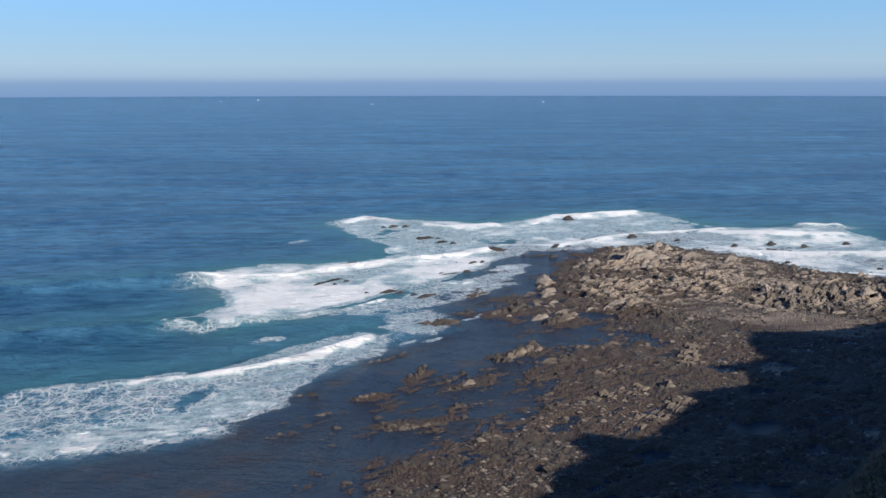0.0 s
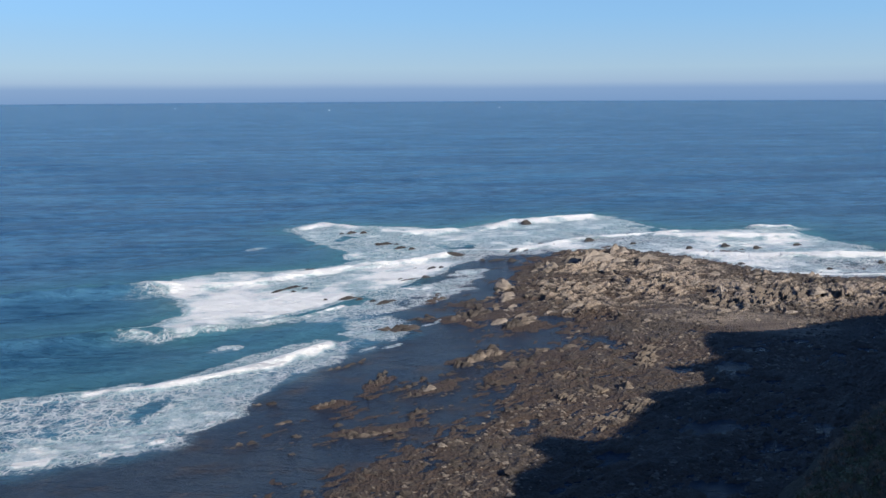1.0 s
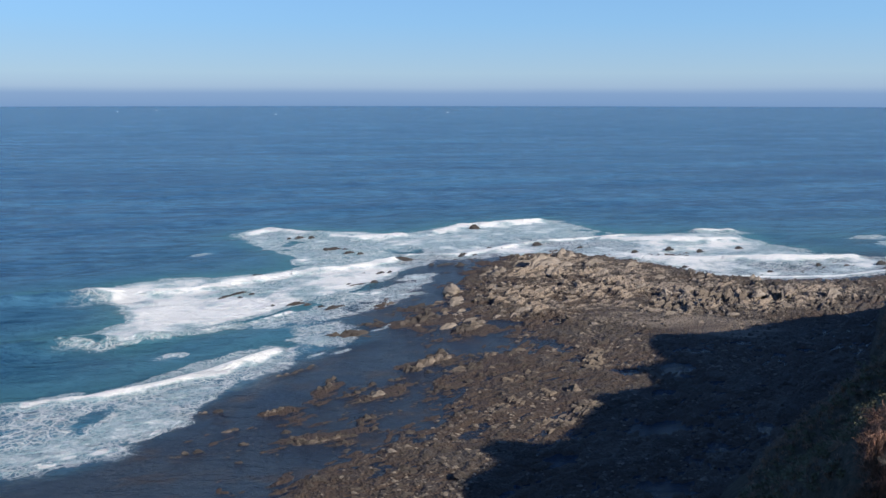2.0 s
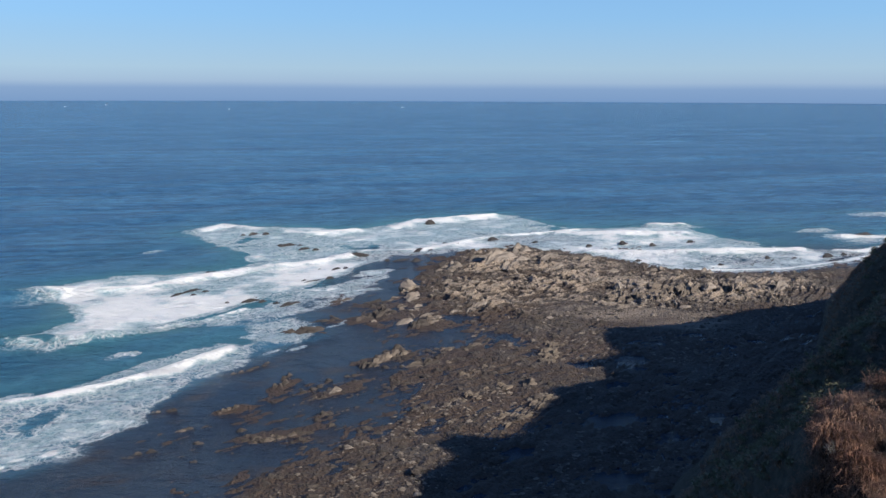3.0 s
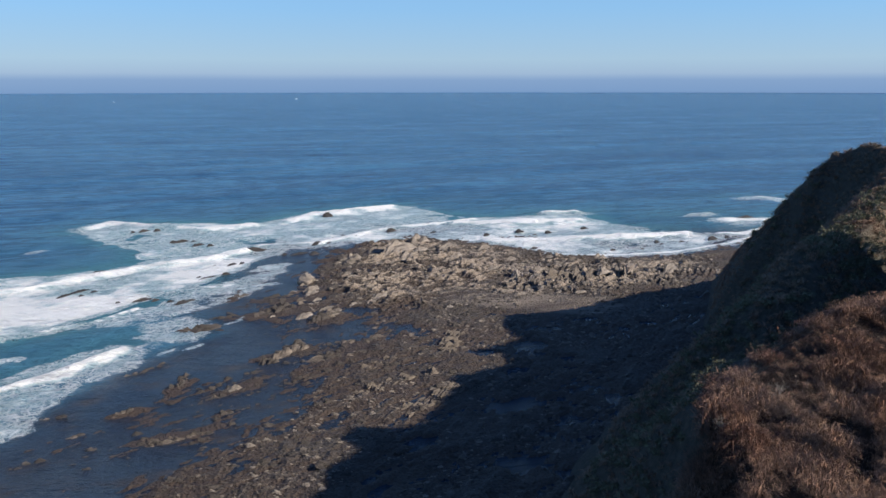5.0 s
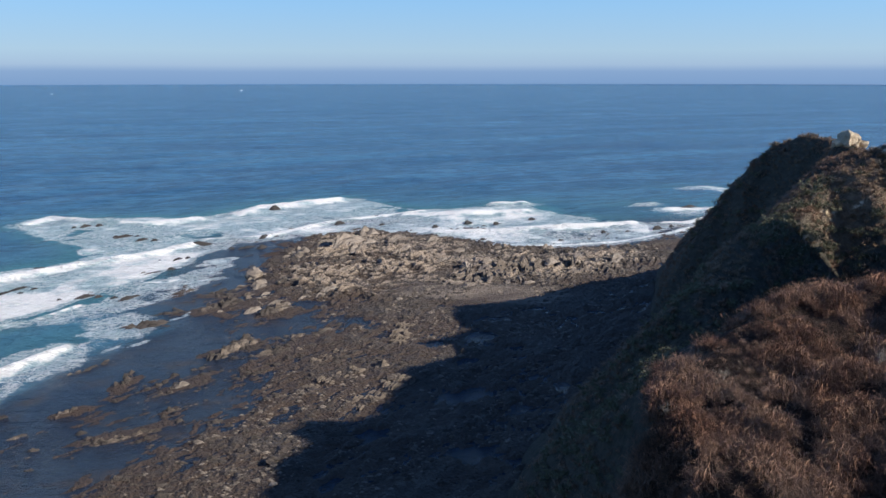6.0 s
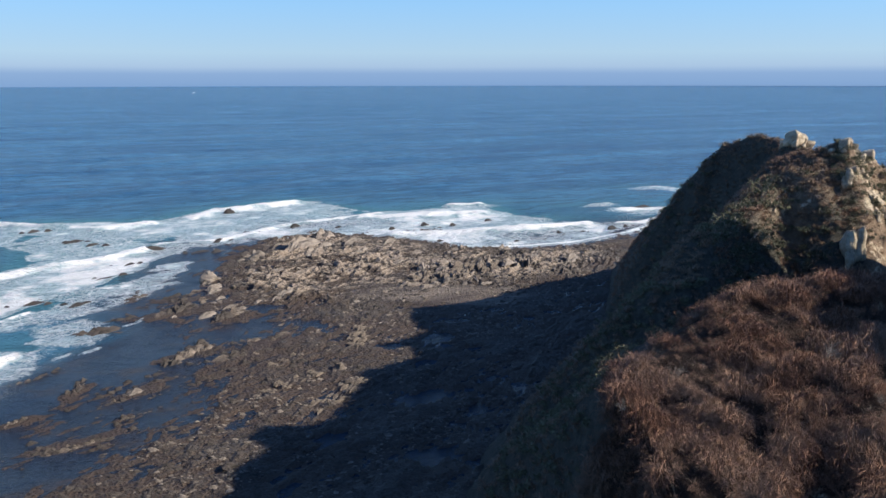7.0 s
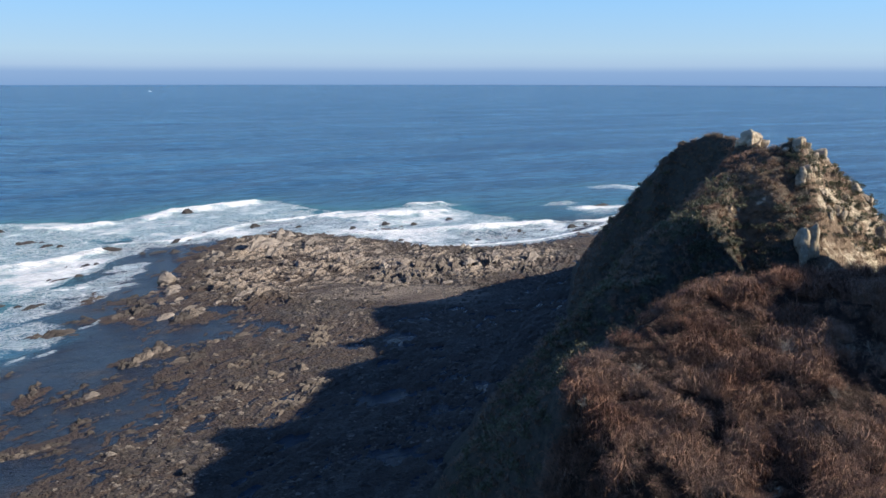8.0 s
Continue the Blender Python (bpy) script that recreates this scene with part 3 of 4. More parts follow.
def strewn(templates, places, sizes, tilt=0.0, turn=None):
    """Copies of the templates set at places (n, 3) with sizes (n,) or (n, 3), each turned about z."""
    sizes = np.asarray(sizes, float)
    if sizes.ndim == 1:
        sizes = np.repeat(sizes[:, None], 3, 1)
    kind = rng.integers(0, len(templates), len(places))
    out = []
    for k, (v, t) in enumerate(templates):
        w = np.nonzero(kind == k)[0]
        if not len(w):
            continue
        a = rng.uniform(0, 2 * math.pi, len(w)) if turn is None else radians(turn) + rng.normal(0, 0.3, len(w))
        c, s = np.cos(a)[:, None], np.sin(a)[:, None]
        x, y = v[None, :, 0] * c - v[None, :, 1] * s, v[None, :, 0] * s + v[None, :, 1] * c
        z = np.repeat(v[None, :, 2], len(w), 0)
        if tilt:
            lean = rng.normal(0, tilt, (len(w), 1))
            x, z = x * np.cos(lean) - z * np.sin(lean), x * np.sin(lean) + z * np.cos(lean)
        p = np.stack([x, y, z], -1) * sizes[w][:, None, :] + places[w][:, None, :]
        tris = t[None] + (np.arange(len(w)) * len(v))[:, None, None]
        out.append((p.reshape(-1, 3), tris.reshape(-1, 3)))
    return join(out)


def hull(points):
    """The convex hull of points, as (verts, tris)."""
    bm = bmesh.new()
    for p in points:
        bm.verts.new(p)
    got = bmesh.ops.convex_hull(bm, input=bm.verts)
    bmesh.ops.delete(bm, geom=list({g for g in got["geom_interior"] + got["geom_unused"] if isinstance(g, bmesh.types.BMVert)}), context="VERTS")
    bmesh.ops.triangulate(bm, faces=bm.faces)
    bm.verts.index_update()
    v = np.array([p.co for p in bm.verts])
    t = np.array([[q.index for q in f.verts] for f in bm.faces])
    bm.free()
    return v, t


def boulder(r, points=16, flat=0.7):
    p = r.normal(0, 1, (points, 3))
    p /= np.linalg.norm(p, axis=1)[:, None]
    return hull(p * r.uniform(0.7, 1.1, (points, 1)) * (0.5, 0.5 * r.uniform(0.6, 1.0), 0.5 * flat))


def height_at(field, x, y):
    return field(np.atleast_1d(np.asarray(x, float)), np.atleast_1d(np.asarray(y, float)))


# ---- rocks of the reef ----
def jag(r, wide, deep, high, bed_count, cells=26, flat=0.45):
    """An outcrop of tilted beds: ragged plates side by side that die out at the rim, about 1 long, its rim a little under 0."""
    u = np.linspace(-0.62, 0.62, cells)
    X, Y = np.meshgrid(u * wide, u * deep, indexing="ij")
    seed = int(r.integers(0, 9999))
    rim = np.hypot(X / (0.52 * wide), Y / (0.52 * deep)) + 1.1 * rough(X / wide + 9, Y / deep, 0.5, seed, 3)
    dome = np.clip(1.05 - rim, 0, 1) ** flat
    across = Y / deep * bed_count + 1.6 * rough(X / wide, Y / deep, 0.6, seed + 1, 2) + 9
    bed = np.floor(across)
    f = across - bed
    tooth = np.where(f < 0.68, f / 0.68, (1 - f) / 0.32)
    plate = grain(bed * 5.3, X / wide * 2.2 + bed * 1.7, seed + 2)
    Z = high * (dome * (0.06 + 0.62 * plate + 0.42 * tooth) + 0.42 * dome * rough(X / wide, Y / deep, 0.15, seed + 3, 4, 0.7)) - 0.06 * high
    lean = 0.35 * high * dome
    v = np.stack([X + 0.15 * lean, Y + lean, Z], -1).reshape(-1, 3)
    i = np.arange(cells * cells).reshape(cells, cells)
    a, b, c, d = i[:-1, :-1].ravel(), i[1:, :-1].ravel(), i[1:, 1:].ravel(), i[:-1, 1:].ravel()
    live = (dome[:-1, :-1] + dome[1:, :-1] + dome[1:, 1:] + dome[:-1, 1:]).ravel() > 0
    t = np.concatenate([np.stack([a, b, c], 1)[live], np.stack([a, c, d], 1)[live]])
    used, t = np.unique(t, return_inverse=True)
    return v[used], t.reshape(-1, 3)


def bed_mesh(seed):
    """One thin upright bed of rock about 1 long, leaning, ragged along the top."""
    r = np.random.default_rng(seed)
    n = 12
    x = np.linspace(-0.5, 0.5, n)
    top = np.interp(np.abs(x), (0, 0.3, 0.5), (1.0, 0.8, 0.1)) * 0.30 * r.uniform(0.5, 1.2, n)
    thick = 0.045
    y = r.normal(0, 0.015, n)
    rows = [(y - thick * 1.7, np.full(n, -0.15)), (y - thick + top * 0.1, top * r.uniform(0.3, 0.6, n)), (y + top * 0.30 - thick * 0.3, top), (y + top * 0.30 + thick * 0.5, top * 0.94), (y + thick * 2.0, np.full(n, -0.15))]
    v = np.concatenate([np.stack([x, q, z], 1) for q, z in rows])
    t = []
    for b in range(len(rows) - 1):
        for i in range(n - 1):
            t += [(b * n + i, b * n + i + 1, (b + 1) * n + i + 1), (b * n + i, (b + 1) * n + i + 1, (b + 1) * n + i)]
    return tri_mesh("bed", v, np.array(t), PLATE_ROCK)


BEDS = [bed_mesh(900 + k) for k in range(10)]


def rock_row(x, y, size, turn, tall=1.0, count=10):
    """A row of thin upright beds set side by side across their strike."""
    thing = new("rock_row")
    z = max(float(height_at(reef_height, x, y)[0]), -0.2)
    thing.matrix_world = pose(x, y, z, 0, 0, turn)
    for k in range(count):
        bed = part("bed", BEDS[int(rng.integers(0, len(BEDS)))], PLATE_ROCK, thing)
        long = size * rng.uniform(0.45, 0.9)
        bed.matrix_local = pose(rng.normal(0, 0.14) * size, ((k + 0.5) / count - 0.5) * size * 1.1, -0.05, 0, 0, rng.normal(0, 7)) @ Matrix.Diagonal((long, long * rng.uniform(0.4, 0.8), long * tall * rng.uniform(0.5, 1.3), 1))
    return tagged(thing, "close row of thin upright brown rock beds", "rock", "rows of upright rock beds")


ROCKS = {}
for kind, material, count in (("tan", TAN_ROCK, 14), ("fin", TAN_ROCK, 6), ("wet", WET_ROCK, 5), ("weed", BROWN_ROCK, 8), ("plate", PLATE_ROCK, 8)):
    ROCKS[kind] = []
    for k in range(count):
        r = np.random.default_rng(100 + k + 50 * len(ROCKS))
        if kind in ("fin", "weed", "plate"):
            v, t = jag(r, r.uniform(0.9, 1.2), r.uniform(0.8, 1.1), r.uniform(0.6, 0.8), r.uniform(6, 9), 30, 0.95)
        else:
            v, t = jag(r, r.uniform(0.9, 1.4), r.uniform(0.55, 0.95), r.uniform(0.6, 0.95), r.uniform(6, 10), 30, 0.8 if kind == "tan" else 0.9)
        ROCKS[kind].append(tri_mesh("rock", v, t, material))

LABELS = {"plate": "ragged brown rock plates breaking the water", "weed": "low brown weedy rock ledge in shallow water", "fin": "fin of upright tan rock plates on the reef", "tan": "jagged tan rock with tilted beds on the reef", "wet": "dark wet rock awash in the white surf"}


def rock(kind, x, y, size, turn=STRIKE, tall=1.0, long=1.0, sunk=0.05, field=None, label="", group="rocks of the reef", pick=None):
    meshes = ROCKS[kind]
    z = float(height_at(field or reef_height, x, y)[0])
    if field is None:
        z = max(z, -0.25)
    ob = new("rock", meshes[(int(rng.integers(0, 99)) if pick is None else pick) % len(meshes)])
    ob.matrix_world = pose(x, y, z - sunk * size, 0, 0, turn) @ Matrix.Diagonal((size * long, size, size * tall, 1))
    return tagged(ob, label or LABELS[kind], "rock", group)


# the rocks that stand out, one by one
rock("tan", 4, 128, 2.0, 30, 1.0)
rock("weed", 0, 163, 4.0, 30, 0.5, 1.5)
rock("tan", 39, 219, 4.0, 40)
rock("tan", 36, 216, 2.6, 10)
rock("tan", 52, 225, 6.0, 38, 0.9, 1.8, label="long tan rock slab tilted out of the reef")
rock("tan", 47, 229, 4.5, 38, 0.8, 1.6)
rock("tan", 61, 238, 5.5, 42, 0.8, 1.5)
rock("tan", 68, 228, 5.0, 40, 0.8, 1.5)


def ledge(x0, y0, x1, y1, wide, high, label="low ledge of tilted brown rock plates in shallow water"):
    """A line of low outcrops that runs from one end to the other, broken into blocks."""
    long, turn = math.hypot(x1 - x0, y1 - y0), math.degrees(math.atan2(y1 - y0, x1 - x0))
    count = max(int(long / (wide * 0.42)), 2)
    for k in range(count):
        u = (k + rng.uniform(0.1, 0.9)) / count
        off = rng.normal(0, 0.28 * wide)
        size = wide * rng.uniform(0.3, 0.75)
        rock("plate" if rng.random() < 0.5 else "weed", x0 + u * (x1 - x0) - off * (y1 - y0) / long, y0 + u * (y1 - y0) + off * (x1 - x0) / long, size, turn + rng.normal(0, 9), 1.8 * high * rng.uniform(0.7, 1.3), rng.uniform(1.2, 2.0), label=label)


rock("plate", 34.2, 126.2, 2.8, 45, 0.8, 1.2, label="squat tan rock of leaning plates on dark gravel")
ledge(8.6, 138.8, 17.2, 148.0, 3.4, 0.65, "ridge of tilted brown rock plates in shallow water")
ledge(17.9, 138.2, 24.1, 140.9, 2.8, 0.4, "low brown rock ledge beside a pool")
ledge(22.9, 145.9, 30.2, 149.9, 3.0, 0.4, "low brown rock ledge beside a pool")
ledge(-4.8, 131.1, -2.2, 136.5, 2.0, 0.6)
ledge(-8.6, 109.7, 0.4, 112.1, 1.6, 0.5)
ledge(10.5, 170.0, 21.3, 178.7, 3.2, 0.5)
ledge(-12.8, 137.2, -6.2, 144.5, 2.2, 0.45)
ledge(-4.7, 162.6, 3.0, 164.1, 2.8, 0.5, "low weedy ledge awash at the edge of the surf")
ledge(-20.2, 128.2, -15.5, 131.8, 1.6, 0.4)
ledge(-12.7, 121.6, -10.4, 123.8, 1.2, 0.5)
ledge(-18.0, 116.0, -16.0, 116.8, 1.0, 0.4)
ledge(20.5, 163, 27.0, 168, 2.6, 0.6)
ledge(12.5, 184, 20.0, 188, 2.6, 0.45)
ledge(-3.0, 122.0, 2.0, 126.0, 1.5, 0.45)
ledge(2.0, 118.0, 7.0, 121.0, 1.4, 0.5)
ledge(-24.0, 107.0, -19.0, 109.0, 1.4, 0.35)
ledge(-13.4, 188.6, -4.1, 197.1, 2.8, 0.4, "long dark ledge awash between lines of foam")
ledge(-23.6, 122.5, -19.3, 123.6, 1.5, 0.4)
ledge(6.3, 187.0, 10.5, 189.6, 2.2, 0.5, "low brown ledge at the edge of the foam")
for k in range(5):
    rock_row(26.5 + 2.3 * k, 112 + 1.7 * k, 3.0, 43, 0.65)
for k in range(4):
    rock_row(22 + 2.6 * k, 121 + 1.6 * k, 2.2, 40, 0.8)
for k in range(5):
    rock_row(40.2 + 1.0 * k, 138 + 2.3 * k, 3.0, 45, 0.8)
for k in range(3):
    rock_row(25 + 2.2 * k, 132 + 2.0 * k, 2.2, 43, 0.8)
for k in range(10):
    rock_row(68 + 3.4 * k, 178 + 1.1 * k + 3 * math.sin(k * 2.1), 5.2, 45 + 8 * math.sin(k), 1.0)
rock("tan", 101, 204, 3.2, 30, 0.7, 1.4)
rock("wet", 72, 271, 3.6, 20, 0.7, 1.4)
rock("wet", 44, 299, 3.8, 20, 0.8)
rock("wet", -23, 220, 4.0, 20, 0.45, 1.6)
rock("wet", 179, 253, 6.0, 10, 0.75, 1.7, label="large dark rock ringed with white foam")
for x, y, size, long in ((-5, 259, 3.0, 2.2), (0, 252, 2.4, 2.0), (14, 240, 3.0, 2.2), (26, 232, 2.6, 2.0), (-25, 201, 2.4, 2.0), (-28, 198, 2.0, 1.8), (2, 208, 2.6, 2.0), (-16, 282, 2.6, 1.6), (-34, 198, 1.4, 1.6),
                         (96, 250, 2.6, 1.3), (104, 246, 2.0, 1.3), (128, 222, 1.8, 1.3), (146, 221, 2.8, 1.3), (152, 223, 2.2, 1.3), (118, 250, 1.8, 1.4), (136, 246, 1.8, 1.4), (58, 262, 2.4, 1.4), (84, 246, 2.0, 1.5),
                         (70, 255, 1.8, 1.5), (33, 246, 2.4, 1.8), (42, 256, 2.0, 1.6), (8, 222, 2.2, 2.0), (-12, 190, 2.0, 2.2), (-4, 186, 1.8, 2.0), (90, 222, 1.8, 1.5), (110, 214, 1.6, 1.4)):
    rock("wet", x, y, size, rng.uniform(25, 50), 0.5 if long > 1.7 else 0.6, long * 1.2, -0.08)
    if long > 1.5:
        rock("wet", x + rng.uniform(1.5, 4), y + rng.uniform(-1.5, 3), size * 0.65, rng.uniform(25, 50), 0.7, 1.8, -0.1)
        rock("wet", x - rng.uniform(1.5, 5), y + rng.uniform(-2, 3), size * 0.5, rng.uniform(25, 50), 0.8, 1.6, -0.1)


def scatter(corners, count, seed, least=-1e9, field=None, gap=0.0):
    """Seeded places within a polygon, kept where the field is above least, gap metres apart."""
    r = np.random.default_rng(seed)
    c = np.array(corners, float)
    got = []
    lo, hi = c.min(0), c.max(0)
    p = r.uniform(lo, hi, (count * 8, 2))
    p = p[inside(p[:, 0], p[:, 1], corners) > 0]
    if field is not None:
        p = p[field(p[:, 0], p[:, 1]) > least]
    if gap:
        for q in p:
            if all((q[0] - g[0]) ** 2 + (q[1] - g[1]) ** 2 > gap * gap for g in got):
                got.append(q)
            if len(got) >= count:
                break
        return np.array(got)
    return p[:count]


for x, y in scatter(TAN_ZONE, 64, 11, -0.1, lambda x, y: reef_height(x, y) - 0.5 * (rough(x * 0.5 + y * 0.4, y - x, 7, 66, 2) < 0.0), 2.6):
    size = min(0.9 + rng.exponential(0.85), 3.6)
    rock("tan", x, y, size, STRIKE + 5 + rng.normal(0, 13), rng.uniform(0.6, 1.0), rng.uniform(1.3, 2.6))
for x, y in scatter([(-25, 120), (-12, 165), (15, 200), (30, 185), (40, 150), (44, 120), (10, 90), (-5, 92)], 70, 12, -0.45, reef_height, 2.4):
    rock("weed", x, y, min(0.3 + rng.exponential(0.3), 1.2), STRIKE + rng.normal(0, 10), rng.uniform(0.6, 1.1), rng.uniform(1.1, 2.0))

for x, y in scatter([(12, 165), (17, 192), (27, 208), (36, 214), (38, 180), (30, 164)], 20, 19, -0.3, reef_height, 2.6):
    rock("tan", x, y, rng.uniform(0.9, 2.4), STRIKE + rng.normal(0, 14), rng.uniform(0.5, 0.9), rng.uniform(1.2, 2.0))

# gravel and boulders too many to count
COBBLES = [boulder(np.random.default_rng(300 + k), 10, 0.7) for k in range(10)]
SHORE = [(-12, 88), (12, 118), (20, 135), (32, 151), (20, 166), (20, 190), (40, 235), (62, 248), (79, 231), (100, 202), (135, 201), (150, 190), (100, 140), (70, 100), (50, 80), (5, 82)]
p = scatter(SHORE + [(-18, 95)], 34000, 13, -0.05, reef_height)
p = p[rng.random(len(p)) < 0.25 + 0.75 * step(-0.1, 0.2, rough(p[:, 0], p[:, 1], 10, 61, 3))]
size = np.minimum(0.09 + rng.exponential(0.07, len(p)), 0.55)
places = np.column_stack([p, reef_height(p[:, 0], p[:, 1]) + size * 0.12])
tagged(new("gravel", tri_mesh("gravel", *strewn(COBBLES, places, size[:, None] * (1.7, 0.6, 0.85), 0.3, STRIKE), COBBLE)), "brown and tan cobbles strewn over the reef", "gravel", kind="stuff")

CHUNKS = [boulder(np.random.default_rng(340 + k), 12, 0.9) for k in range(10)]
p = scatter(TAN_ZONE, 1700, 14, 0.05, reef_height)
p = p[rng.random(len(p)) < 0.15 + 0.85 * step(-0.08, 0.15, rough(p[:, 0], p[:, 1], 8, 62, 3))]
size = np.minimum(0.22 + rng.exponential(0.24, len(p)), 1.3)
places = np.column_stack([p, reef_height(p[:, 0], p[:, 1]) + size * 0.12])
sizes = size[:, None] * rng.uniform(0.6, 1.3, (len(p), 3))
tagged(new("rubble", tri_mesh("rubble", *strewn(CHUNKS, places, sizes, 0.5), TAN_COBBLE)), "broken brown rock rubble between the large rocks", "rubble", kind="stuff")

SHARDS = [jag(np.random.default_rng(380 + k), 1.0, 0.8, 0.75, 3, 8) for k in range(12)]
def in_rows(p, seed):
    """Keeps the places that lie along the beds of rock."""
    c, d = math.cos(radians(STRIKE)), math.sin(radians(STRIKE))
    u, v = p[:, 0] * c + p[:, 1] * d, p[:, 1] * c - p[:, 0] * d
    return p[rough(u * 0.22, v, 3.0, seed, 3) > 0.02]


def strew_shards(p, material, label):
    size = np.minimum(0.22 + rng.exponential(0.25, len(p)), 1.3)[:, None] * (1.4, 0.7, 0.9)
    places = np.column_stack([p, reef_height(p[:, 0], p[:, 1]) - 0.02])
    tagged(new("shards", tri_mesh("shards", *strewn(SHARDS, places, size, 0.0, STRIKE), material)), label, "rocks", kind="stuff")


small = in_rows(scatter(SHORE, 13000, 18, 0.02, reef_height), 67)
places = np.column_stack([small, reef_height(small[:, 0], small[:, 1]) - 0.02])
tagged(new("splinters", tri_mesh("splinters", *strewn(SHARDS, places, np.minimum(0.15 + rng.exponential(0.14, len(small)), 0.75)[:, None] * (1.4, 0.6, 1.0), 0.0, STRIKE), TAN_ROCK)), "pale splinters of rock among the dark gravel", "rocks", kind="stuff")
strew_shards(in_rows(scatter(TAN_ZONE, 1500, 15, 0.0, reef_height), 63), TAN_ROCK, "small jagged tan rock edges in rows across the reef")
strew_shards(np.concatenate([in_rows(scatter(SHOAL, 1500, 16, -0.16, reef_height), 64), in_rows(scatter(SHORE, 5200, 17, -0.05, reef_height), 65)]), BROWN_ROCK, "small brown weedy rock edges in rows across the reef")


# ---- growth on the spur and the headland ----
def tuft(r, blades, spread, tall, width):
    """A clump of arching dry fronds: bent strips that taper to a point."""
    verts, tris = [], []
    for k in range(blades):
        a, b = r.uniform(0, 2 * math.pi), r.uniform(0, 2 * math.pi)
        foot = np.array([math.cos(b), math.sin(b), 0]) * r.uniform(0, 0.35) * spread
        out = np.array([math.cos(a), math.sin(a), 0])
        side = np.array([-math.sin(a), math.cos(a), r.uniform(-0.6, 0.6)]) * width * r.uniform(0.6, 1.4)
        h, reach, droop = tall * r.uniform(0.45, 1.1), spread * r.uniform(0.3, 1.0), r.uniform(0.0, 0.75)
        mid = foot + out * reach * 0.45 + (0, 0, h * 0.8)
        tip = foot + out * reach + (0, 0, h * (1 - droop))
        i = len(verts)
        verts += [foot, mid - side, mid + side, tip]
        tris += [(i, i + 2, i + 1), (i + 1, i + 2, i + 3)]
    return np.array(verts), np.array(tris)


FRONDS = [tuft(np.random.default_rng(500 + k), 38, 1.2, 1.05, 0.0105) for k in range(10)]
SPUR = [(26.4, 31.7), (28.2, 49.3), (44, 60.7), (70.4, 59.8), (86.2, 51), (81, 31.7), (61.6, 19.4), (39.6, 15.8), (29.9, 22.9)]
clumps = scatter(SPUR, 2100, 21, -0.01, lambda x, y: rough(x, y, 3.0, 71, 3), 0.7)
clumps = np.concatenate([clumps, scatter([(33.5, 34), (34, 54), (39, 57), (42, 46), (39, 34)], 100, 26, -0.05, lambda x, y: rough(x, y, 5.5, 71, 3), 0.8)])
girth = rng.uniform(0.4, 1.05, len(clumps))
which = rng.integers(0, len(clumps), 18000)
away = np.abs(rng.normal(0, 0.62, len(which)))
swing = rng.uniform(0, 2 * math.pi, len(which))
p = clumps[which] + (away * girth[which])[:, None] * np.column_stack([np.cos(swing), np.sin(swing)])
size = girth[which] * rng.uniform(0.75, 1.25, len(p)) * np.clip(1.45 - 0.55 * away, 0.4, 1.5)
fill = scatter(SPUR, 3000, 25)
p, size = np.concatenate([p, fill]), np.concatenate([size, rng.uniform(0.35, 0.7, len(fill))])
places = np.column_stack([p, land_surface(p[:, 0], p[:, 1]) - 0.05])
tagged(new("bracken", tri_mesh("bracken", *strewn(FRONDS, places, size, 0.35), BRACKEN)), "dry russet bracken covering the sunlit spur", "bracken", kind="stuff")

STEMS = [tuft(np.random.default_rng(530 + k), 6, 1.3, 1.3, 0.008) for k in range(8)]
p = scatter(SPUR, 1500, 24)
places = np.column_stack([p, land_surface(p[:, 0], p[:, 1]) - 0.05])
tagged(new("stalks", tri_mesh("stalks", *strewn(STEMS, places, rng.uniform(0.4, 0.9, len(p)), 0.3), STRAW)), "pale dead stalks standing above the bracken", "stalks", kind="stuff")

HEAD = [(45.8, 63.4), (60, 82), (70.4, 88), (84, 103), (98, 126), (108, 133), (114.4, 126.7), (112.6, 103.8), (118, 84), (104, 77), (81, 67), (68.6, 61.6)]
FLANK = [(24, 45.8), (26.4, 66), (52.8, 96), (74.8, 114), (90, 140), (112, 165), (110, 135), (91.5, 106), (71.3, 90), (54.6, 77), (35.2, 56.3)]
p = np.concatenate([scatter(HEAD, 6500, 22), scatter(FLANK, 4200, 23)])
p = p[rng.random(len(p)) > 0.85 * crag_zone(p[:, 0], p[:, 1])]
z = land_surface(p[:, 0], p[:, 1])
p, z = p[z > 2], z[z > 2]
COARSE = [tuft(np.random.default_rng(540 + k), 22, 0.75, 0.6, 0.026) for k in range(6)]
tagged(new("heath", tri_mesh("heath", *strewn(COARSE, np.column_stack([p, z - 0.05]), rng.uniform(0.5, 1.3, len(p)), 0.2), HEATH)),
       "rough brown heath and grass on the steep headland", "heath", kind="stuff")


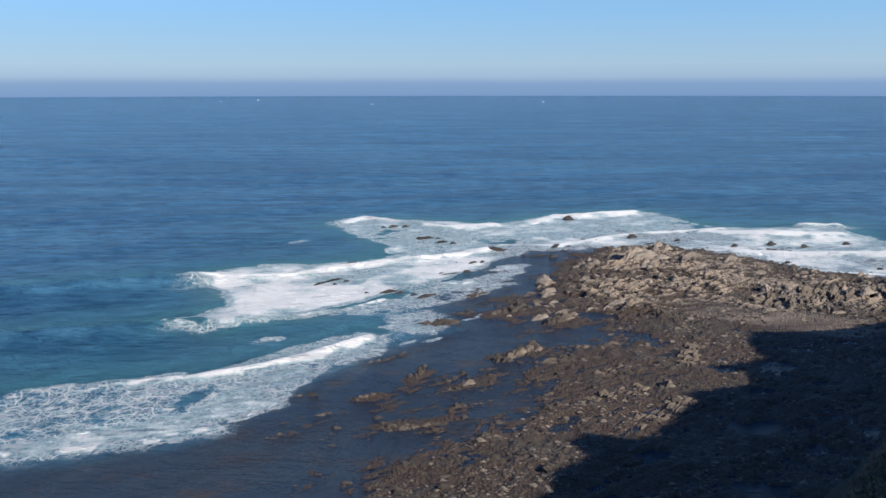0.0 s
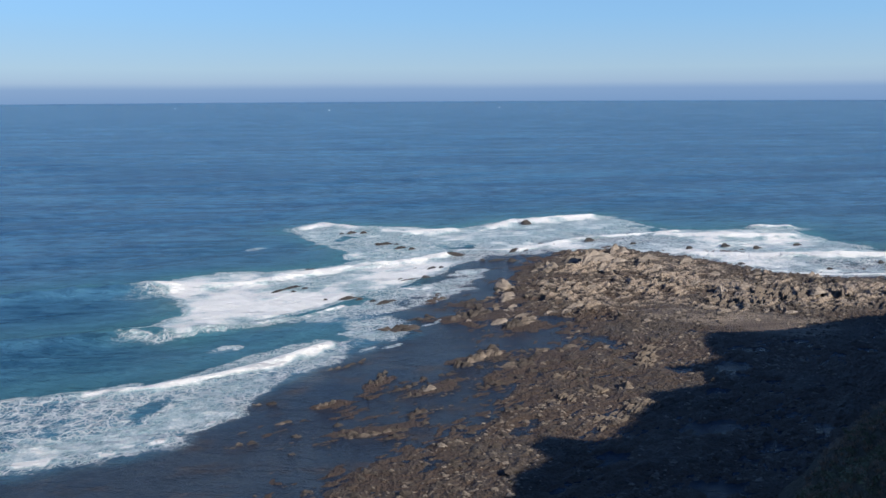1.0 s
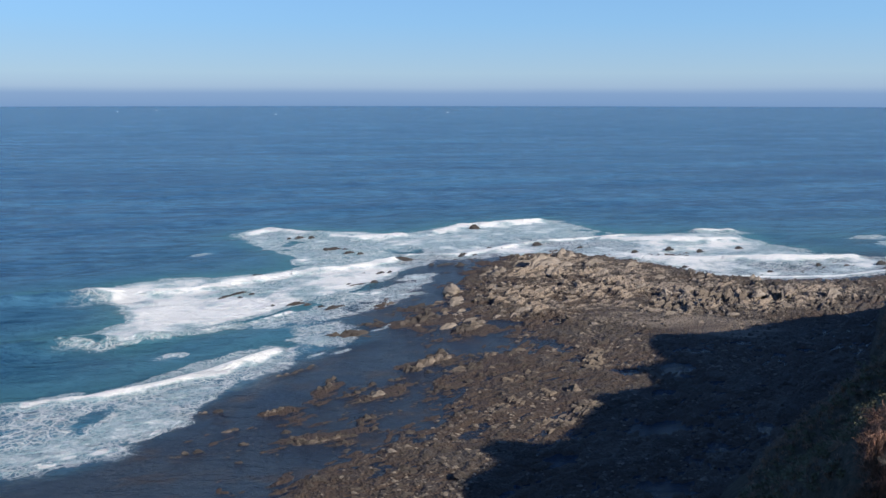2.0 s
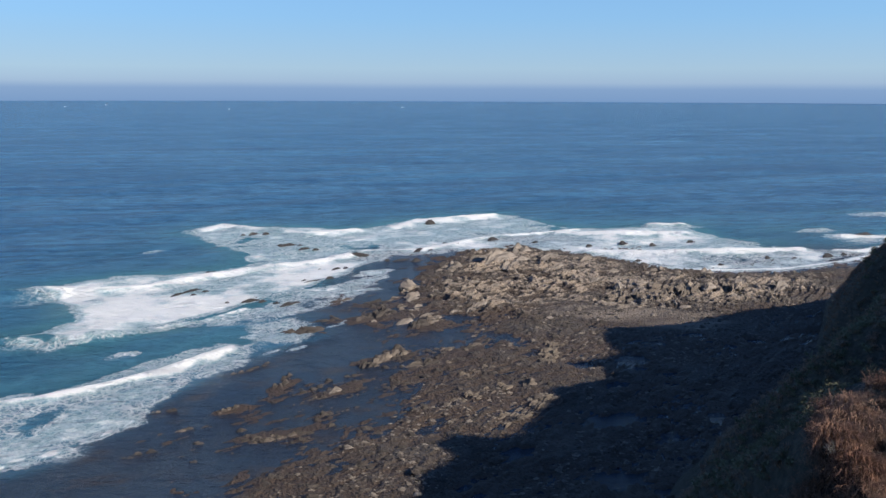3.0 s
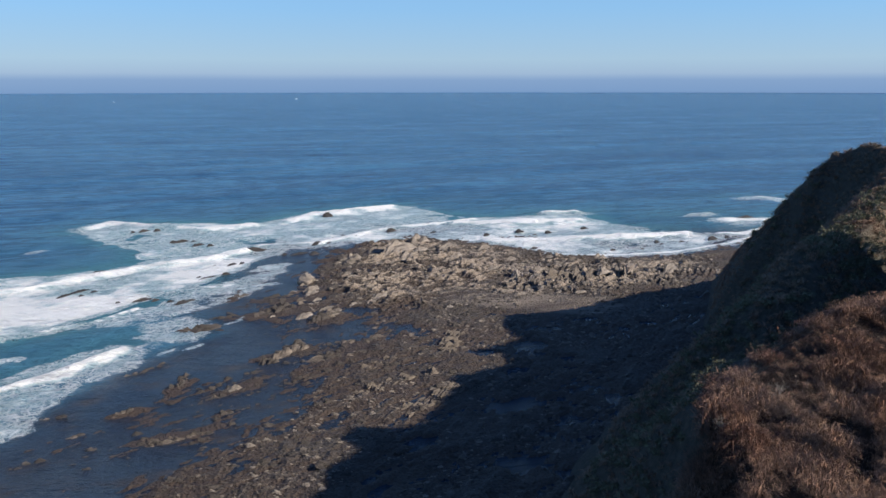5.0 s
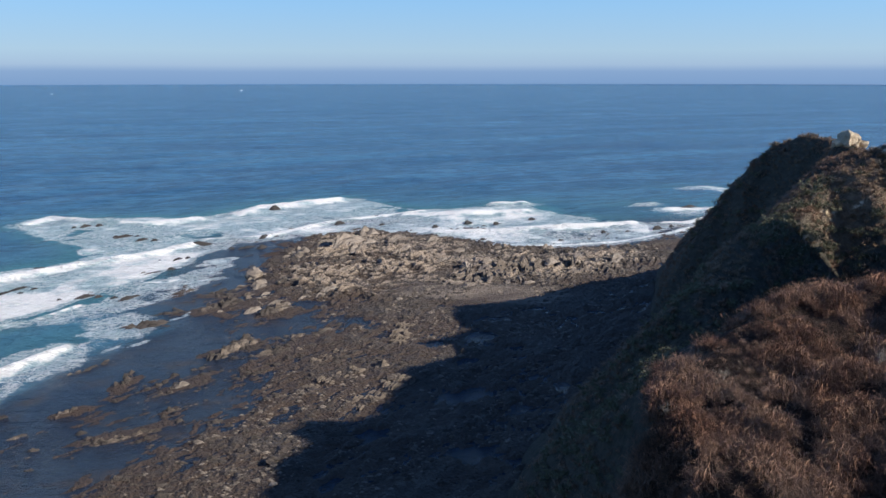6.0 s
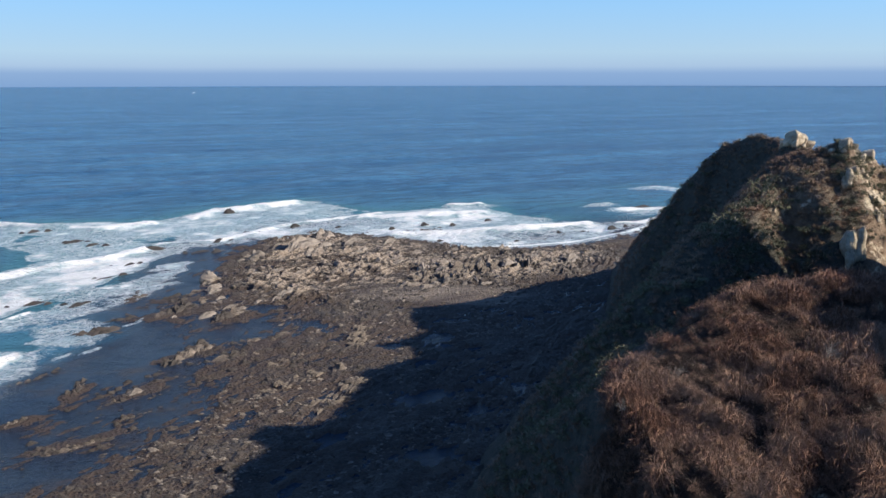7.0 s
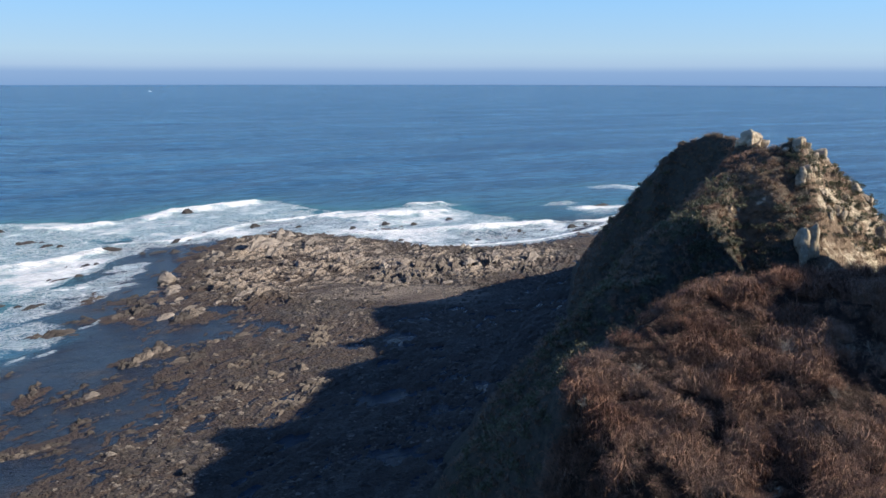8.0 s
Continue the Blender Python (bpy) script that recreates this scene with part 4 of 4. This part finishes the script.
def foliage(r, leaves, leaf):
    """A ragged crown of small leaf sprays, about 1 in radius, sitting on the ground."""
    count = 11
    centres = r.normal(0, 0.45, (count, 3)) * (1, 1, 0.45) + (0, 0, 0.4)
    radii = r.uniform(0.14, 0.42, count)
    verts, tris = [], []
    for k in range(leaves):
        j = r.integers(0, count)
        d = r.normal(0, 1, 3)
        d /= np.linalg.norm(d)
        c = centres[j] + d * radii[j] * r.uniform(0.55, 1.25)
        c[2] = max(c[2], 0.0)
        u = d + 0.8 * r.normal(0, 1, 3)
        u /= np.linalg.norm(u)
        w = np.cross(u, d + 0.6 * r.normal(0, 1, 3))
        w /= np.linalg.norm(w)
        s = leaf * r.uniform(0.5, 1.5)
        i = len(verts)
        verts += [c - u * s, c + w * s * 0.4, c + u * s, c - w * s * 0.4]
        tris += [(i, i + 1, i + 2), (i, i + 2, i + 3)]
    return np.array(verts), np.array(tris)


def tube(a, b, ra, rb, sides=4):
    a, b = np.asarray(a, float), np.asarray(b, float)
    d = (b - a) / max(np.linalg.norm(b - a), 1e-6)
    u = np.cross(d, (0.3, 0.9, 0.2))
    u /= np.linalg.norm(u)
    w = np.cross(d, u)
    ang = np.arange(sides) * 2 * math.pi / sides
    ring = np.cos(ang)[:, None] * u + np.sin(ang)[:, None] * w
    v = np.concatenate([a + ring * ra, b + ring * rb])
    t = []
    for k in range(sides):
        m = (k + 1) % sides
        t += [(k, m, sides + m), (k, sides + m, sides + k)]
    return v, np.array(t)


def limbs(r, start, way, length, thick, depth, out):
    """A branching of tapered limbs, gathered by depth."""
    end = start + way * length
    out[depth].append(tube(start, end, thick, thick * 0.65))
    if depth + 1 < len(out):
        for k in range(4 if depth else 5):
            d = way + r.normal(0, 0.5, 3) + (0, 0, 0.12)
            limbs(r, start + way * length * r.uniform(0.55, 1.0), d / np.linalg.norm(d), length * r.uniform(0.55, 0.8), thick * 0.55, depth + 1, out)


def bush_kind(seed, material, leaves=520, leaf=0.085):
    """A low evergreen bush: stems and a crown."""
    r = np.random.default_rng(seed)
    thing = tri_mesh("crown", *foliage(r, leaves, leaf), material)
    stems = join([tube((0, 0, -0.3), (r.normal(0, 0.3), r.normal(0, 0.3), 0.6), 0.05, 0.02) for k in range(4)])
    return thing, tri_mesh("stem", *stems, TWIG)


KINDS = [bush_kind(600 + k, GREEN) for k in range(9)]


BENCH = [(77, 85.5), (81, 90), (88, 94), (92, 91), (91, 85), (84, 85)]


def bush(x, y, size, label="dark green evergreen bush on the steep slope"):
    thing = new("bush")
    crown, stem = KINDS[int(rng.integers(0, len(KINDS)))]
    z = float(height_at(land_surface, x, y)[0])
    thing.matrix_world = pose(x, y, z - 0.1, 0, 0, rng.uniform(0, 360)) @ Matrix.Diagonal((size, size, size * rng.uniform(0.7, 1.0), 1))
    part("crown", crown, GREEN, thing)
    part("stem", stem, TWIG, thing)
    return tagged(thing, label, "bush", "bushes of the headland")


def block(r, seed, cells=17):
    """A broken block about 1 across: flat faces cut by random planes, then roughened."""
    lat, lon = np.meshgrid(np.linspace(0.03, math.pi - 0.03, cells), np.linspace(0, 2 * math.pi, cells * 2 + 1), indexing="ij")
    d = np.stack([np.sin(lat) * np.cos(lon), np.sin(lat) * np.sin(lon), np.cos(lat)], -1)
    cut = r.normal(0, 1, (18, 3)) * (1, 1, 0.7)
    cut /= np.linalg.norm(cut, axis=1)[:, None]
    reach = np.minimum((r.uniform(0.34, 0.58, 18) / np.maximum(d @ cut.T, 0.05)).min(-1), 0.75)
    p = d * reach[..., None]
    # upright ribs and cracks, then a finer roughness
    turn = lon / (2 * math.pi) * 11 + 1.5 * rough(p[..., 2] * 2 + 5, p[..., 0] + 5, 0.5, seed, 2)
    rib = np.abs(turn - np.floor(turn) - 0.5) * 2
    reach = reach * (1 - 0.30 * np.sin(lat) * (1 - rib) ** 2 * grain(np.floor(turn) * 3.7 + 9, p[..., 2] * 4 + 9, seed + 2))
    reach = reach * (1 + 0.55 * rough(p[..., 0] + 0.9 * p[..., 2] + 3, p[..., 1] - 0.8 * p[..., 2] + 3, 0.22, seed + 5, 4, 0.85))
    v = (d * reach[..., None]).reshape(-1, 3)
    i = np.arange(v.shape[0]).reshape(lat.shape)
    a, b, c, e = i[:-1, :-1].ravel(), i[1:, :-1].ravel(), i[1:, 1:].ravel(), i[:-1, 1:].ravel()
    return v, np.concatenate([np.stack([a, b, c], 1), np.stack([a, c, e], 1)])


def slab_kind(seed, count, material=None):
    """A craggy limestone knob standing out of the slope, about 1 high: broken blocks grown together."""
    r = np.random.default_rng(seed)
    pieces = []
    for k in range(count):
        v, t = block(r, seed + k)
        size = 1.0 if k == 0 else r.uniform(0.35, 0.75)
        v = v * (size * r.uniform(0.7, 1.1), size * r.uniform(0.6, 0.9), size * r.uniform(0.9, 1.5))
        pieces.append((v + ((0, 0, 0.32) if k == 0 else (r.normal(0, 0.38), r.normal(0, 0.3), r.uniform(-0.05, 0.25))), t))
    return tri_mesh("rock", *join(pieces), material or PALE_ROCK)


SLABS = [slab_kind(800 + 40 * k, 3 + k % 3) for k in range(8)]


def outcrop(x, y, high, turn, wide=1.0, pick=None, sunk=0.1, label="pale weathered limestone outcrop among scrub on the headland"):
    ob = new("outcrop", SLABS[int(rng.integers(0, len(SLABS))) if pick is None else pick])
    z = float(height_at(land_surface, x, y)[0])
    ob.matrix_world = pose(x, y, z - sunk * high, 0, 0, turn) @ Matrix.Diagonal((high * wide, high * wide, high, 1))
    return tagged(ob, label, "rock", "outcrops of the headland")


def tan_boulder(x, y, wide, high, turn, seed, label):
    ob = new("rock", slab_kind(seed, 1, TAN_ROCK))
    ob.matrix_world = pose(x, y, max(float(height_at(reef_height, x, y)[0]), -0.2) - 0.15 * high, 0, 0, turn) @ Matrix.Diagonal((wide, wide * 0.8, high, 1))
    return tagged(ob, label, "rock", "rocks of the reef")


tan_boulder(23, 196, 5.4, 2.8, 20, 991, "large tan boulder standing alone in shallow water")
tan_boulder(36.5, 214, 3.2, 2.2, 10, 1090, "tan boulder on the rim of the reef")

# bushes: the knee, the gully under it, the west face, the crag side, the skyline
for x, y in scatter([(64, 80), (69.6, 85), (83.6, 92), (92, 92), (92, 84.5), (88, 79), (77, 80), (68, 78)], 140, 31, 3, land_surface, 1.1):
    if inside(np.array([x]), np.array([y]), BENCH)[0] < 0 or rng.random() < 0.08:
        bush(x, y, rng.uniform(0.5, 1.35))
for x, y in scatter([(66, 81), (74, 86), (86, 92.5), (88, 89), (78, 83), (69, 79)], 45, 36, 3, land_surface, 1.6):
    bush(x, y, rng.uniform(1.2, 1.9), "large bush with its top in the sun")
LEAFY = [foliage(np.random.default_rng(650 + k), 260, 0.12) for k in range(8)]
p = np.concatenate([scatter([(46, 61), (57, 77), (68, 79.5), (88, 79), (82, 69), (62, 61)], 160, 34, 3, land_surface, 1.1),
                    scatter([(66, 84), (80, 95), (90, 105), (100, 119), (108, 130), (112, 158), (100, 140), (90, 128), (78, 112), (64, 98), (54, 84)], 420, 33, 3, land_surface, 1.2),
                    scatter([(26, 46), (28, 64), (52, 92), (64, 86), (46, 64), (34, 54)], 420, 35, 3, land_surface, 0.9)])
girth = rng.uniform(0.5, 1.3, len(p))[:, None] * (1, 1, 0.8)
tagged(new("scrub", tri_mesh("scrub", *strewn(LEAFY, np.column_stack([p, land_surface(p[:, 0], p[:, 1]) - 0.1]), girth), GREEN)), "dark scrub clinging to the shaded cliff and gully", "scrub", kind="stuff")
for x, y in scatter([(97, 93), (111, 89), (108, 82), (91, 80), (92, 87)], 105, 32, 3, land_surface, 1.05):
    bush(x, y, rng.uniform(0.5, 1.25), "dusty green bush catching the low sun")
for x, y, size in ((110, 130.2, 0.5), (111, 126, 0.4), (110.6, 121, 0.5), (109.8, 116, 0.5), (106.5, 111, 0.7), (103.2, 105, 0.7), (98, 93.4, 0.8), (96.8, 91.8, 0.8), (95, 88.8, 0.6), (103.6, 89, 0.5), (108, 87.4, 0.6), (111, 86.4, 0.7)):
    bush(x, y, size, "small wind-bent bush on the skyline of the headland")

# pale outcrops
outcrop(104.2, 107.6, 2.3, 60, 1.6, 6, 0.3, "pale cream limestone block crowning the headland")
outcrop(106.2, 108.2, 1.8, 150, 1.7, 2, 0.3, "pale cream limestone block crowning the headland")
outcrop(88.0, 80.1, 3.4, 20, 0.75, 2, 0.42, "tall white limestone slab beside the bracken")
outcrop(89.0, 79.9, 4.2, 120, 0.65, 6, 0.38, "tall white limestone slab beside the bracken")
for x, y, high, wide in ((96.6, 90.3, 1.8, 1.3), (98.0, 91.0, 1.6, 1.2), (100.0, 91.2, 1.7, 1.3), (102.5, 91.4, 1.8, 1.5), (104.5, 91.0, 1.3, 1.5), (92.8, 85.7, 2.4, 0.8), (94.2, 86.1, 1.7, 0.8), (97.1, 85.2, 2.6, 1.2), (98.9, 84.8, 2.2, 1.2),
                         (106.0, 88.3, 1.6, 1.4), (107.7, 87.6, 1.5, 1.4), (95.8, 83.2, 1.8, 1.1), (99.0, 82.9, 2.2, 0.9), (101.0, 83.1, 1.6, 1.0), (106.5, 83.2, 2.4, 0.9), (97.2, 87.6, 1.4, 0.9), (94.8, 82.2, 1.5, 0.8), (102.1, 86.1, 1.3, 1.2)):
    outcrop(x, y, high * 0.8, rng.uniform(110, 160), wide * 1.1, None, 0.4)

def bare_shrub(x, y, size, seed, label):
    """A leafless shrub: three branching stems from one root, each with its spray of twigs."""
    r = np.random.default_rng(seed)
    thing = new("bare_shrub")
    z = float(height_at(land_surface, x, y)[0])
    thing.matrix_world = pose(x, y, z, 0, 0, r.uniform(0, 360)) @ Matrix.Scale(size, 4)
    for k in range(3):
        out = [[], [], [], []]
        d = np.array([r.normal(0, 0.25), r.normal(0, 0.25), 1.0])
        limbs(r, np.array([r.normal(0, 0.08), r.normal(0, 0.08), -0.1]), d / np.linalg.norm(d), 0.36, 0.009, 0, out)
        part("stem", tri_mesh("stem", *join(out[0] + out[1] + out[2] + out[3]), TWIG), TWIG, thing)
    return tagged(thing, label, "shrub", "bare shrubs on the spur")


bare_shrub(50.1, 46.9, 2.6, 1, "leafless grey shrub standing up from the bracken")
bare_shrub(40.6, 52.1, 2.0, 2, "grey-green leafless shrub sunk in bracken")
bare_shrub(35.4, 51.3, 1.8, 3, "grey leafless shrub on the edge of the spur")
for k, (x, y, size) in enumerate(((54.6, 44.7, 1.6), (50, 41.4, 1.5), (57.2, 44.5, 1.8), (56, 47.5, 1.3), (42.5, 43.8, 1.0), (58.5, 41.5, 1.4), (45.5, 48, 1.0), (38.5, 46, 1.0))):
    bare_shrub(x, y, size, 4 + k, "thin bare stalks rising from bracken")


# ---- boats far out ----
def boat(x, y, turn, size, dark=False):
    """A small fishing boat: a hull with raised bow, a cabin and a mast."""
    thing = new("fishing_boat")
    thing.matrix_world = pose(x, y, 0, 0, 0, turn) @ Matrix.Scale(size, 4)
    bm = bmesh.new()
    rows = []
    for u, half, deck in ((-0.5, 0.13, 0.11), (-0.25, 0.15, 0.10), (0.1, 0.15, 0.11), (0.35, 0.10, 0.15), (0.5, 0.005, 0.20)):
        rows.append([bm.verts.new(c) for c in ((u, -half, deck), (u * 0.95, -half * 0.7, -0.04), (u * 0.95, half * 0.7, -0.04), (u, half, deck))])
    for a, b in zip(rows, rows[1:]):
        for k in range(4):
            bm.faces.new((a[k], b[k], b[(k + 1) % 4], a[(k + 1) % 4]))
    bm.faces.new(rows[0])
    bm.faces.new(rows[-1][::-1])
    me = bpy.data.meshes.new("hull")
    bm.to_mesh(me)
    bm.free()
    part("hull", me, BOAT_DARK if dark else BOAT_WHITE, thing)
    bm = bmesh.new()
    bmesh.ops.create_cube(bm, size=1, matrix=pose(-0.1, 0, 0.19) @ Matrix.Diagonal((0.26, 0.18, 0.18, 1)))
    bmesh.ops.bevel(bm, geom=bm.edges, offset=0.02, segments=1, affect="EDGES")
    me = bpy.data.meshes.new("cabin")
    bm.to_mesh(me)
    bm.free()
    part("cabin", me, BOAT_WHITE, thing)
    part("mast", tri_mesh("mast", *tube((-0.15, 0, 0.25), (-0.15, 0, 0.5), 0.012, 0.008, 6), BOAT_DARK), BOAT_DARK, thing)
    return tagged(thing, "small white fishing boat far out at sea", "boat", "boats far out")


boat(314, 2761, 10, 8)
boat(-193, 2421, 170, 6)
boat(-682, 3262, 20, 7)
boat(-717, 2852, 160, 6)
